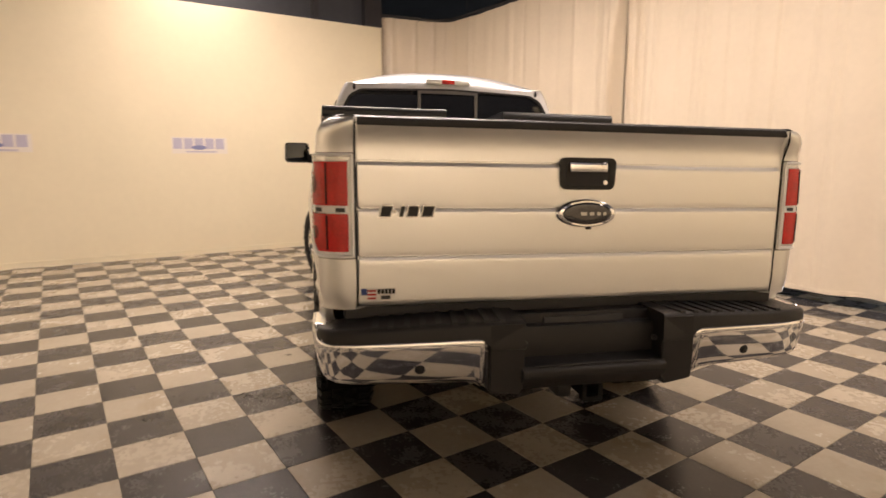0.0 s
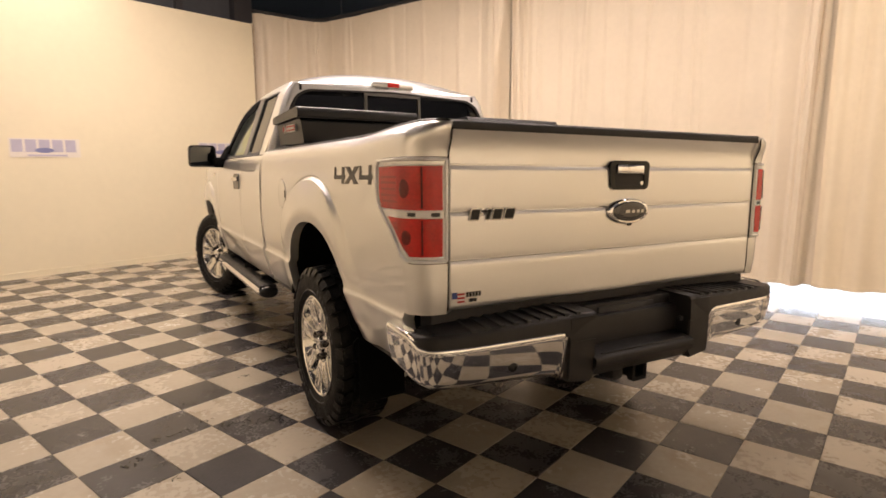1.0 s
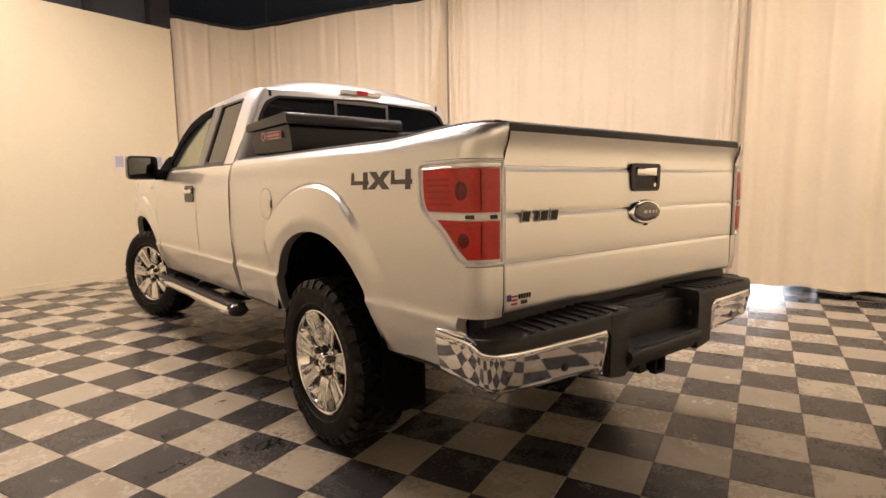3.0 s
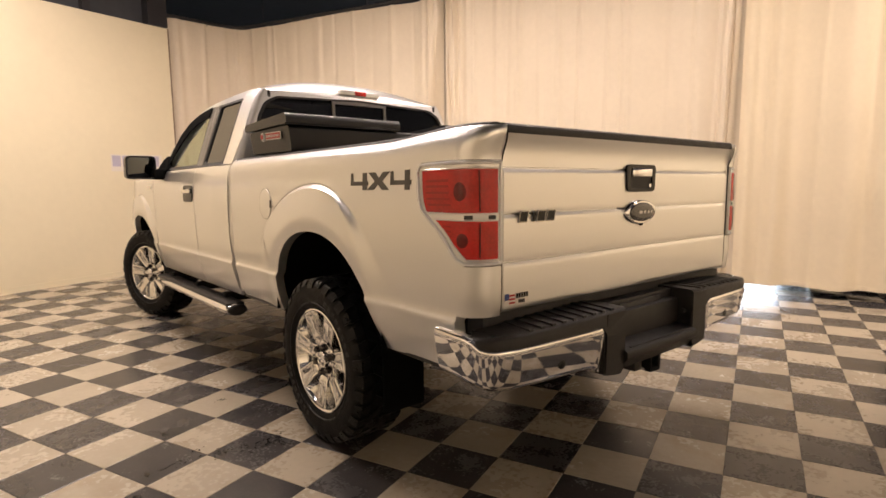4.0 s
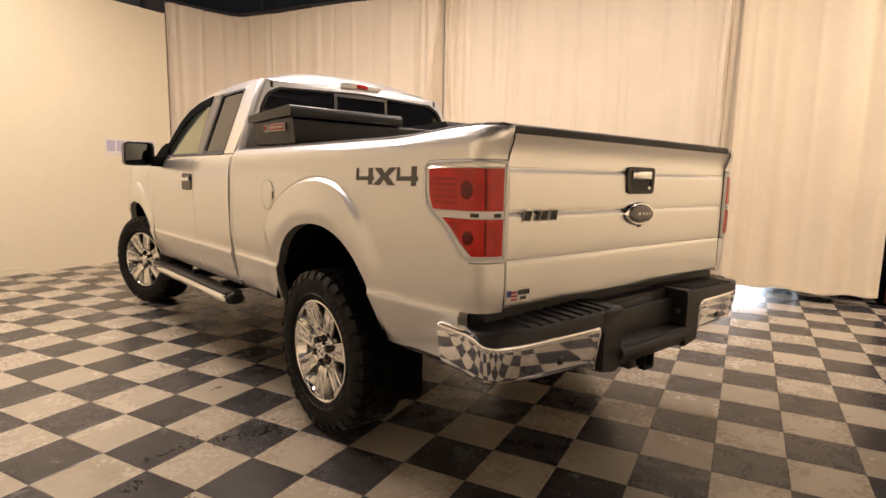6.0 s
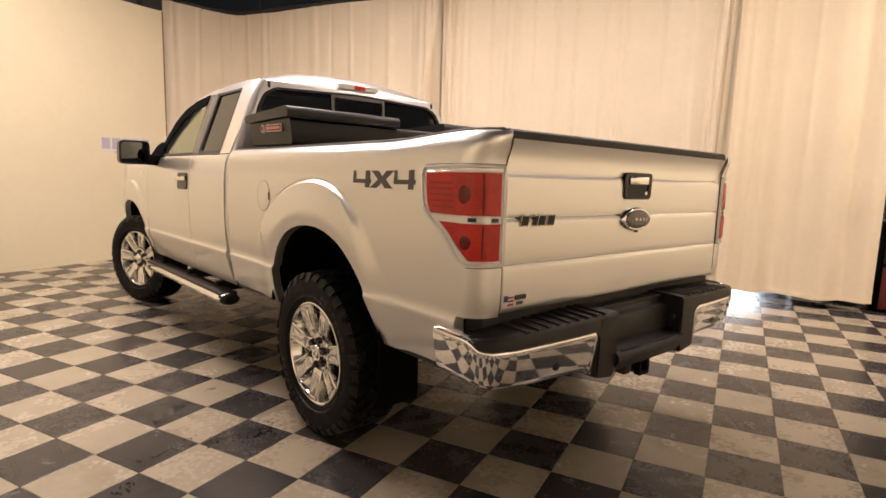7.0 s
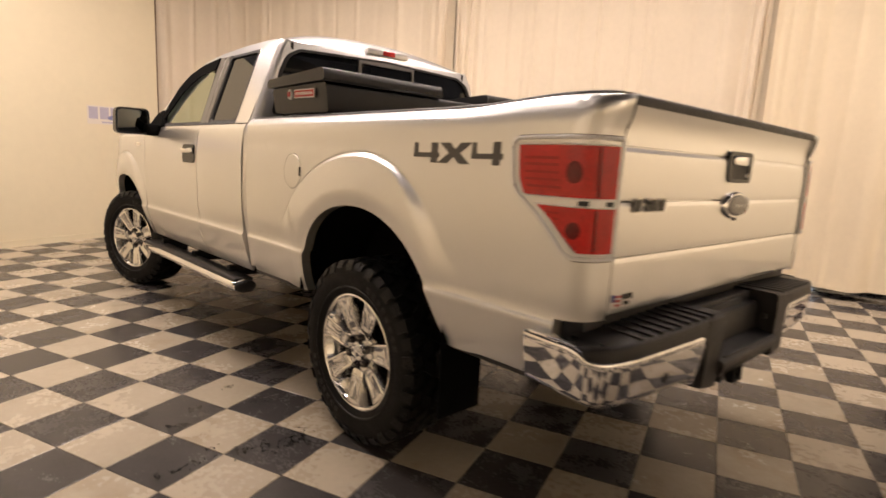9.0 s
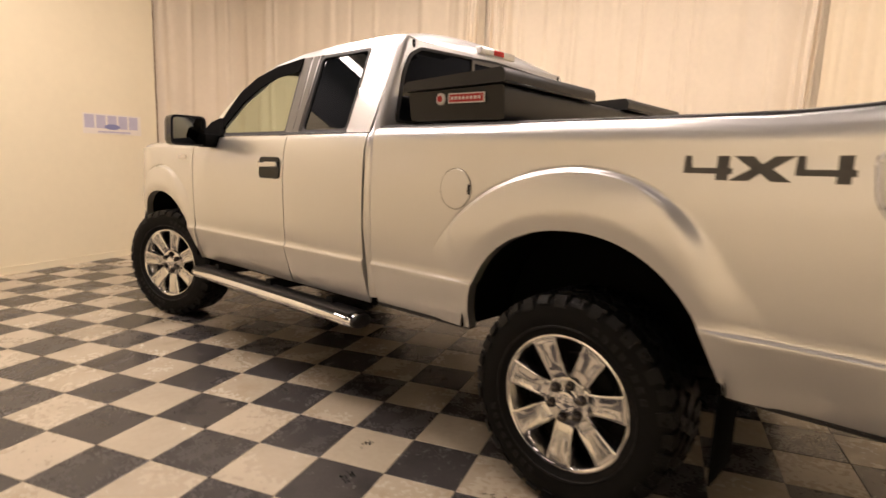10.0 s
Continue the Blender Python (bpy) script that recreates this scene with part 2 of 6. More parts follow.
def tube(bm, pts, r, segs=8, closed=False, cap=True):
    pts = [Vector(p) for p in pts]
    rings = []
    for i, p in enumerate(pts):
        d = (pts[min(i + 1, len(pts) - 1)] - pts[max(i - 1, 0)]).normalized()
        up = Vector((0, 0, 1)) if abs(d.z) < 0.9 else Vector((1, 0, 0))
        a = d.cross(up).normalized()
        b = a.cross(d)
        rings.append([bm.verts.new(p + r * (math.cos(2 * math.pi * k / segs) * a + math.sin(2 * math.pi * k / segs) * b)) for k in range(segs)])
    for a, b in zip(rings, rings[1:]):
        for k in range(segs):
            bm.faces.new((a[k], a[(k + 1) % segs], b[(k + 1) % segs], b[k]))
    if cap:
        bm.faces.new(rings[0][::-1])
        bm.faces.new(rings[-1])
    return bm


def interp(table, x):
    xs, ys = zip(*table)
    return float(np.interp(x, xs, ys))


def rounded(pts, r, n=5):
    """Rounds the corners of a polygon of (u, v) points."""
    out = []
    for i, p in enumerate(pts):
        p = Vector(p)
        a, b = Vector(pts[i - 1]) - p, Vector(pts[(i + 1) % len(pts)]) - p
        k = min(r, a.length * 0.45, b.length * 0.45)
        s, e = p + a.normalized() * k, p + b.normalized() * k
        for j in range(n + 1):
            t = j / n
            q = s * (1 - t) ** 2 + p * 2 * t * (1 - t) + e * t ** 2
            out.append((q.x, q.y))
    return out


def mirrored(bm, sx):
    if sx > 0:
        bmesh.ops.transform(bm, matrix=Matrix.Diagonal((-1, 1, 1, 1)), verts=bm.verts)
        bmesh.ops.reverse_faces(bm, faces=bm.faces)
    return bm


# ---- the hall ----
def wall_point(s, out, z):
    return WALL_0 + ALONG * s + NORMAL * out + Vector((0, 0, z))


def wall_box(s0, s1, o0, o1, z0, z1, bevel=0.0):
    bm = quadbox(0, 1, 0, 1, 0, 1)
    for v in bm.verts:
        v.co = wall_point(s0 + v.co.x * (s1 - s0), o0 + v.co.y * (o1 - o0), z0 + v.co.z * (z1 - z0))
    if bevel:
        bmesh.ops.bevel(bm, geom=list(bm.edges), offset=bevel, segments=2, affect="EDGES")
    return bm


floor = tagged(part("floor", quadbox(-16, 24, -14, 22, -0.2, -0.004), M["grout"], smooth=False),
               "charcoal and cream checkerboard tile floor with scuffs", "floor", kind="structure")
tagged(part("wall_north", wall_box(-13.0, 0.02, -0.2, 0.0, -0.01, 3.55), M["wall"], smooth=False),
                "cream-painted partition wall below a dark upper wall", "wall", kind="structure")
tagged(part("baseboard", wall_box(-13.0, 0.02, 0.002, 0.014, 0, 0.075, 0.004), M["wall"], smooth=False),
       "low cream baseboard along the painted wall", "baseboard", kind="structure")
tagged(part("wall_upper", wall_box(-13.0, 0.02, -0.3, -0.12, 3.55, CEIL), M["upper"], smooth=False),
       "dark blue-grey upper wall above the cream wall", "wall", kind="structure")
tagged(part("ceiling", quadbox(-16, 24, -14, 22, CEIL, CEIL + 0.2), M["ceiling"], smooth=False),
       "dark open ceiling of the hall", "ceiling", kind="structure")
# unseen walls added behind the viewer; the cream ones bounce the washers' light
tagged(part("wall_west_upper", quadbox(-8.25, -8.05, -7, 6, 2.9, CEIL), M["upper"], smooth=False), "unseen dark upper wall added behind the viewer", "wall", kind="structure")
tagged(part("wall_south_upper", quadbox(-8.2, 20, -7.25, -7.05, 2.9, CEIL), M["upper"], smooth=False), "unseen dark upper wall added behind the viewer", "wall", kind="structure")
tagged(part("wall_west", quadbox(-8.2, -8.0, -7, 6, 0, 2.9), M["wall"], smooth=False), "unseen cream wall added behind the viewer to bounce light", "wall", kind="structure")
tagged(part("wall_south", quadbox(-8.2, 20, -7.2, -7, 0, 2.9), M["wall"], smooth=False), "unseen cream wall added behind the viewer to bounce light", "wall", kind="structure")
tagged(part("wall_east_near", quadbox(6.6, 6.8, -7, -0.5, 0, 2.9), M["wall"], smooth=False), "unseen cream wall added behind the viewer to bounce light", "wall", kind="structure")
tagged(part("wall_east_upper", quadbox(6.65, 6.85, -7, -0.5, 2.9, CEIL), M["upper"], smooth=False), "unseen dark upper wall added behind the viewer", "wall", kind="structure")
tagged(part("wall_back", quadbox(0.3, 20, 19, 19.2, 0, CEIL), M["hall"], smooth=False), "grey wall of the hall behind the curtain", "wall", kind="structure")
# far wall with the open vehicle door that lets the daylight in
DOOR = (5.8, 11.6, 3.4)
tagged(part("wall_east", plate([(-7.2, 0), (DOOR[0], 0), (DOOR[0], DOOR[2]), (DOOR[1], DOOR[2]), (DOOR[1], 0), (19.2, 0), (19.2, CEIL), (-7.2, CEIL)], [],
                               lambda u, v, w: Vector((17.8 + w, u, v)), 0.2), M["hall"], smooth=False),
       "grey far wall with an open vehicle door", "wall", kind="structure")
tagged(part("backdrop", quadbox(19.2, 19.3, 3, 14, -0.1, 5), M["daylight"], smooth=False), "bright daylight outside the open door", "daylight", kind="structure")

# narrow dark brown strip just past the painted wall's end
tagged(part("trim_wall_end", wall_box(0.022, 0.046, -0.2, -0.004, 0.0, 3.55), M["post"], smooth=False), "narrow dark brown strip at the painted wall's end", "trim", kind="structure")

# beams under the ceiling
for k, (s, o) in enumerate([(-9.5, 0.0), (-6.6, 0.0), (-3.7, 0.0), (-1.15, 0.0)]):
    tagged(part("trim_post", wall_box(s, s + 0.10, -0.12, -0.03, 3.56, CEIL), M["steel"], smooth=False), "dark post on the upper wall", "post", group="posts of the upper wall", kind="structure")
tagged(part("trim_duct", wall_box(-0.28, 0.02, -0.118, 0.02, 3.56, CEIL), M["steel"], smooth=False), "dark boxed column end above the wall", "column", kind="structure")


def joist(x0, y0, x1, y1, z, h, w):
    a, b = Vector((x0, y0, z)), Vector((x1, y1, z))
    d = (b - a)
    side = Vector((-d.y, d.x, 0)).normalized()
    bm = bmesh.new()
    sec = [(-w, 0), (w, 0), (w, 0.012), (0.006, 0.012), (0.006, h - 0.012), (w, h - 0.012), (w, h), (-w, h), (-w, h - 0.012), (-0.006, h - 0.012), (-0.006, 0.012), (-w, 0.012)]
    prism(sec, lambda u, v, t: a + d * t + side * u + Vector((0, 0, v)), 1.0, bm)
    return bm


for o in (0.9, 3.4, 5.9, 8.4):
    p, q = wall_point(-12.5, o, 0), wall_point(1.0 + 0.0 * o, o, 0)
    tagged(part("trim_joist", joist(p.x, p.y, q.x, q.y, 4.34, 0.36, 0.08), M["steel"], smooth=False), "dark steel joist under the ceiling", "beam", group="ceiling joists", kind="structure")

# ceiling lights, with housings for the added fill washers too
for lx, ly, lz, turn, tilt, watts, long in LAMPS:
    lamp = thing("ceiling_light", "long lamp housing for the bay's light and added fill", "ceiling light", "ceiling lights")
    lamp.matrix_world = pose(lx, ly, lz + 0.02, 0, 0, turn)
    bm = quadbox(-long / 2 - 0.04, long / 2 + 0.04, -0.18, 0.18, 0.02, 0.12, 0.01)
    bmesh.ops.transform(bm, matrix=pose(0, 0, 0, tilt), verts=bm.verts)
    part("housing", bm, M["white"], lamp)
    part("hanger", quadbox(-0.02, 0.02, -0.02, 0.02, 0.12, CEIL - lz - 0.02), M["steel"], lamp, smooth=False)

# wall signs
for s in (-5.65, -3.29, -0.97):
    sign = thing("wall_sign", "faded pale wall sign with grey-violet lettering bars", "sign", "signs on the painted wall")
    part("panel", wall_box(s, s + 0.75, 0.002, 0.006, 1.47, 1.70), M["sign"], sign, smooth=False)
    for k in range(5):
        a = s + 0.02 + k * 0.142
        bm = wall_box(a, a + 0.115, 0.006, 0.0085, 1.535, 1.685)
        part("bar", bm, M["sign_ink"], sign, smooth=False)
    part("underline", wall_box(s + 0.18, s + 0.60, 0.006, 0.0085, 1.487, 1.505), M["sign_ink"], sign, smooth=False)
    bm = bmesh.new()
    prism([(s + 0.36 + 0.1 * math.cos(t), 1.555 + 0.032 * math.sin(t)) for t in lin(0, 2 * math.pi, 20)[:-1]], lambda u, v, w: wall_point(u, 0.0105 - w, v), 0.003, bm)
    part("oval", bm, M["sign_blue"], sign, smooth=False)

# curtain rail and curtains
C_DIR = Vector((0.395, -0.9185, 0))
C_0 = Vector((2.85, 4.75, 0))
C_CORNER = C_0 - C_DIR * 3.85
RAIL_Z = 3.80


def curtain_path(s):
    """The rail's plan: s metres from the corner, minus towards the painted wall."""
    bend = 0.35
    leg = Vector((-0.985, -0.17, 0))
    if s <= -bend:
        return C_CORNER + leg * -s
    if s >= bend:
        return C_CORNER + C_DIR * s
    t = (s + bend) / (2 * bend)
    a, b = C_CORNER + leg * bend, C_CORNER + C_DIR * bend
    return a * (1 - t) ** 2 + C_CORNER * 2 * t * (1 - t) + b * t ** 2


def curtain(s0, s1, seed, hem, gather0, gather1, label, drift=0.0, wave=1.0):
    """A hanging sheet with uneven folds: (place, width, depth, lean, top, foot) for each."""
    rnd = random.Random(seed)
    folds, s = [], s0
    while s < s1:
        near = max(gather0 * math.exp(-((s - s0) / 0.3) ** 2), gather1 * math.exp(-((s - s1) / 0.3) ** 2))
        step = rnd.choice((0.07, 0.11, 0.16, 0.24, 0.34)) * (0.55 if near > 0.5 else 1.0)
        folds.append((s, rnd.uniform(0.016, 0.05), rnd.uniform(0.012, 0.036) * rnd.choice((1, 1, -0.7)) * (1 + near), rnd.uniform(-0.02, 0.02), rnd.uniform(0.4, 1.0), rnd.uniform(0.1, 0.9)))
        s += step
    for g, at, sg in ((gather0, s0, 1), (gather1, s1, -1)):
        if g > 1:
            folds += [(at + sg * (0.035 + 0.055 * k), 0.013, 0.055 - 0.008 * k, 0.012 * sg, 1.0, 0.7) for k in range(4)]
    slow = [(rnd.uniform(0.5, 1.1), rnd.uniform(0, 6.28)) for _ in range(3)]
    kinks = [(rnd.uniform(s0 + 0.2, s1 - 0.2), rnd.uniform(0.15, 1.3), rnd.uniform(0.12, 0.3), rnd.uniform(-0.5, 0.5)) for _ in range(int(2.5 * (s1 - s0)))]
    n = int((s1 - s0) / 0.012)
    us, vs = lin(s0, s1, n), lin(0.0, 1.0, 30)

    def f(u, v):
        z = hem + 0.010 * math.sin(u * 2.3 + seed) + 0.006 * math.sin(u * 9 + seed) * (1 - v) + (RAIL_Z - 0.04 - hem) * v
        w = 0.0
        for c, wid, dep, lean, top, foot in folds:
            d = u - c - lean * (1 - v) * 3
            if abs(d) < wid * 4:
                wd = wid * (1 + 0.8 * (1 - v))
                w += dep * (foot + (top - foot) * v + 0.15) * math.exp(-(d / wd) ** 2)
        for L, ph in slow + ([(0.34, 1.0), (0.47, 2.2)] if wave > 1 else []):
            w += 0.012 * wave * math.sin(2 * math.pi * u / L + ph + 0.4 * v) * (1.4 - 0.6 * v)
        for ku, kz, kw, kl in kinks:
            dz = v * 3.6 - kz
            w += 0.009 * wave ** 2 * math.exp(-((u - ku - kl * dz) / 0.03) ** 2 - (dz / kw) ** 2)
        w += 0.04 * (1 - v) ** 2 * math.sin(u * 1.1 + seed * 2)
        w += -0.045 * ((gather0 > 0.5) * math.exp(-((u - s0) / 0.05) ** 2) + (gather1 > 0.5) * math.exp(-((u - s1) / 0.05) ** 2)) + 0.03 * (gather0 * math.exp(-((u - s0 - 0.12) / 0.08) ** 2) + gather1 * math.exp(-((u - s1 + 0.12) / 0.08) ** 2))
        u += drift * (1 - v) * (math.exp(-((u - s1) / 0.16) ** 2))
        p = curtain_path(u)
        d = (curtain_path(u + 0.01) - p).normalized()
        return p + Vector((-d.y, d.x, 0)) * -w + Vector((0, 0, z))

    ob = thing("curtain", label, "curtain", "curtains round the bay")
    # the free-edge panel takes the copy with backlight in its colour
    part("fabric", thicken(grid(bmesh.new(), us, vs, f), 0.004), M["cloth" if wave == 1 else "cloth_backlit"], ob, angle=80)
    part("hem", thicken(grid(bmesh.new(), us[::2], [0.0, 0.012], lambda u, v: f(u, v) + Vector((-0.003, 0, -0.002))), 0.008), M["cloth" if wave == 1 else "cloth_backlit"], ob, angle=80)
    for s in lin(s0 + 0.05, s1 - 0.05, max(2, int((s1 - s0) / 0.3))):
        p = curtain_path(s)
        part("ring", tube(bmesh.new(), [p + Vector((0, 0, RAIL_Z - 0.05)), p + Vector((0, 0, RAIL_Z - 0.012))], 0.006, 6), M["steel"], ob)
    return ob


curtain(-1.48, 3.835, 3, 0.11, 0.3, 1.6, "cream cotton curtain with soft folds, drawn to the corner")
curtain(3.875, 7.455, 11, 0.11, 1.6, 1.3, "cream cotton curtain hanging just off the tiled floor", -0.06)
curtain(7.485, 8.98, 23, 0.12, 0.9, 0.4, "cream cotton curtain panel with a wavy free edge", 0.0, 1.5)
# narrow strips of the same cloth behind the two joints
for s in (3.855, 7.47):
    strip = thing("curtain_strip", "narrow cream strip hanging behind a curtain joint", "curtain", "curtain joint strips")
    back = lambda u, v: curtain_path(u) + Vector((0.9185, 0.395, 0)) * (0.055 - 0.010 * math.cos((u - s) * 40)) + Vector((0, 0, 0.13 + (RAIL_Z - 0.17) * v))
    part("fabric", thicken(grid(bmesh.new(), lin(s - 0.16, s + 0.16, 12), lin(0, 1, 6), back), 0.004), M["cloth"], strip, angle=80)
rail = thing("curtain_rail", "dark metal curtain rail with a bent corner", "curtain rail")
part("track", tube(bmesh.new(), [curtain_path(s) + Vector((0, 0, RAIL_Z)) for s in lin(-1.3, 10.5, 80)], 0.022, 8), M["steel"], rail)
for s in (-1.2, 0.6, 2.6, 4.6, 6.6, 8.8):
    p = curtain_path(s)
    part("hanger", tube(bmesh.new(), [p + Vector((0, 0, RAIL_Z + 0.02)), p + Vector((0, 0, CEIL))], 0.009, 6), M["steel"], rail)
# dark cabinet beyond the curtain's free edge, and a low case behind the cloth
def standing(at, turn, wide, deep):
    """A local box that stands at a place on the floor, turned to run along the curtain."""
    m = Matrix.Translation(at) @ Matrix.Rotation(turn, 4, "Z")
    return lambda z0, z1, grow=0.0, bevel=0.01, front=0.0: box(bmesh.new(), -wide / 2 - grow, wide / 2 + grow, -deep / 2 - front, deep / 2 + grow, z0, z1, bevel, m)


C_TURN = math.atan2(C_DIR.y, C_DIR.x)
cabinet_box = standing(C_CORNER + C_DIR * 9.42 + Vector((0.42, 0.18, 0)), C_TURN, 0.72, 0.5)
cabinet = thing("storage_cabinet", "dark cabinet with a maroon lower half beyond the curtain's edge", "cabinet")
part("body", cabinet_box(0.0, 0.98), M["well"], cabinet)
part("lower_door", cabinet_box(0.04, 0.50, -0.02, 0.006, 0.012), M["maroon"], cabinet, "maroon lower door")
part("upper_door", cabinet_box(0.53, 0.94, -0.02, 0.006, 0.012), M["trim"], cabinet, "dark upper door")
part("top", cabinet_box(0.98, 1.01, 0.012, 0.006, 0.012), M["black"], cabinet)
case_box = standing(C_CORNER + C_DIR * 8.72 + Vector((0.75, 0.32, 0)), C_TURN, 0.80, 0.45)
case = thing("equipment_case", "low dark equipment case behind the curtain", "case")
part("body", case_box(0.0, 0.30), M["box"], case)
part("lid", case_box(0.302, 0.36, 0.008), M["box"], case, "dark flat lid")


# ---- the pickup ----
REAR, FRONT = 1.18, 4.855          # axles
HUB = 0.428
truck = thing("pickup_truck", "silver four-wheel-drive extended-cab pickup with chrome bumper and off-road tyres", "pickup truck")

SIDE = [(0.54, 0.928), (0.58, 0.951), (0.64, 0.976), (0.72, 1.0005), (0.79, 1.0180), (0.804, 1.0212), (0.811, 1.0215), (0.8145, 1.0209), (0.8175, 1.0194), (0.8205, 1.0174), (0.825, 1.0154), (0.838, 1.0136),
        (0.852, 1.0138), (0.868, 1.0155), (0.90, 1.0186), (1.00, 1.0232), (1.12, 1.0256), (1.24, 1.0254), (1.34, 1.0200), (1.40, 1.0120), (1.44, 1.0020), (1.47, 0.9890), (1.488, 0.9730), (1.497, 0.9540)]
SIDE_SLOPE = np.gradient([w for z, w in SIDE], [z for z, w in SIDE])


def side_w(z):
    """Half the body's width at this height: a smooth curve through SIDE."""
    z = min(max(z, SIDE[0][0]), SIDE[-1][0])
    k = next(i for i in range(len(SIDE) - 1) if z <= SIDE[i + 1][0])
    (z0, w0), (z1, w1) = SIDE[k], SIDE[k + 1]
    h = z1 - z0
    t = (z - z0) / h
    return float(w0 * (1 + 2 * t) * (1 - t) ** 2 + SIDE_SLOPE[k] * h * t * (1 - t) ** 2 + w1 * t * t * (3 - 2 * t) + SIDE_SLOPE[k + 1] * h * t * t * (t - 1))


def arch_r(y, z, cy, cz, a, b):
    """Under 1 within the wheel opening: squarer in front of the hub, running out backwards at its foot."""
    v = (max(z, cz) - cz) / b
    if y > cy:
        return (((y - cy) / (a * 0.985)) ** 2.25 + v ** 2.25) ** (1 / 2.25)
    return math.hypot((cy - y) / (a * (0.975 + 0.05 * max(0.0, (0.72 - z) / 0.12))), v)


def smooth(k):
    k = min(1.0, max(0.0, k))
    return k * k * (3 - 2 * k)


def flare_out(y, z, cy, cz, a, b, front, rear, top, height, tail):
    """Under 1 within the flare's outer edge; its rear end runs out into the side as a long tail."""
    oa = front if y > cy else rear + tail * smooth((1.02 - z) / 0.24)
    return math.hypot((y - cy) / oa, (max(z, cz) - cz) / top)


def mix_back(y, cy, rear, front):
    """Goes over from the front's value to the rear's behind the hub."""
    k = smooth((cy + 0.05 - y) / 0.35)
    return rear * k + front * (1 - k)


def flare(y, z, cy, cz, a, b, front, rear, top, height, tail):
    """How far the wheel arch's flare stands out: a convex band with a crisp upper crease."""
    r_out = flare_out(y, z, cy, cz, a, b, front, rear, top, height, tail)
    if r_out >= 1:
        # a fine pressed line along the crease
        fade = 1 - mix_back(y, cy, smooth((1.33 - z) / 0.12), smooth((1.10 - z) / 0.2))
        return -0.0035 * fade * max(0.0, 1 - abs(r_out - 1.006) / 0.006)
    r_in = arch_r(y, z, cy, cz, a, b)
    s = min(1.0, max(0.0, (r_in - 1) / max(1e-4, r_in - r_out)))
    soft = mix_back(y, cy, smooth((1.30 - z) / 0.50), smooth((1.08 - z) / 0.26))
    w = 0.04 + 0.78 * soft
    face = 1 - (0.58 * max(0.0, (s - 0.3) / 0.7) ** 1.4) * (1 - soft) - 0.40 * max(0.0, (0.40 - s) / 0.40) ** 1.25
    return height * (1 - 0.55 * soft) * face * (1 - smooth((s - (1 - w)) / w))


RA = (REAR, 0.58, 0.535, 0.513)     # rear arch: middle and half axes
FA = (FRONT, 0.56, 0.50, 0.50)
BED_FRONT = 2.334
R_FLARE = (0.815, 0.685, 0.744, 0.036, 0.08)     # reach forwards, backwards, upwards, height, tail
F_FLARE = (0.66, 0.64, 0.70, 0.036, 0.0)
R_C = 0.10                          # radius of the bed's rear corners in plan


def spoil(y):
    """How far the bed's upper edge rises towards the tailgate."""
    t = min(1, max(0, (0.62 - y) / 0.5))
    return 0.026 * t * t * (3 - 2 * t)


def bed_w(z):
    """The bed's half width: its shoulder is squarer than the doors'."""
    return side_w(z) + 0.016 * smooth((z - 1.34) / 0.13)


def bed_place(s, z, off=0.0):
    """A place on the bed's left side: s is the way from the tailgate's edge, round the corner and forwards."""
    w = bed_w(z)
    flat = w - R_C - 0.889
    arc = R_C * math.pi / 2
    k = min(1.0, max(0.0, (z - 1.39) / 0.10))
    lean = -0.028 * k * k * (3 - 2 * k) + 0.010 * max(0.0, (0.9 - z) / 0.08)
    if s < flat:
        x, y, nx, ny = 0.889 + s, 0.0, 0, -1
    elif s < flat + arc:
        t = (s - flat) / R_C
        x, y, nx, ny = w - R_C + R_C * math.sin(t), R_C - R_C * math.cos(t), math.sin(t), -math.cos(t)
    else:
        x, y, nx, ny = w, R_C + s - flat - arc, 1, 0
    y0 = y
    bulge = flare(y, z, *RA, *R_FLARE) if nx == 1 else 0
    x += nx * (off + bulge)
    y += ny * off + lean * max(0.0, 1 - y0 / 0.4)
    z += spoil(y0) * max(0.0, (z - 1.30) / 0.197)
    return Vector((-x, y, z))


def s_of_y(y, z):
    return bed_w(z) - R_C - 0.889 + R_C * math.pi / 2 + y - R_C


def zs_side(z0, z1):
    base = [0.54, 0.57, 0.6, 0.65, 0.7, 0.75, 0.78, 0.793, 0.803, 0.808, 0.8115, 0.8145, 0.8175, 0.8205, 0.825, 0.832, 0.842, 0.852, 0.862, 0.87]
    base += lin(0.89, 1.44, 22) + [1.45, 1.462, 1.475, 1.483, 1.49, 1.497]
    return [z0] + [z for z in base if z0 + 0.002 < z < z1 - 0.002] + [z1]


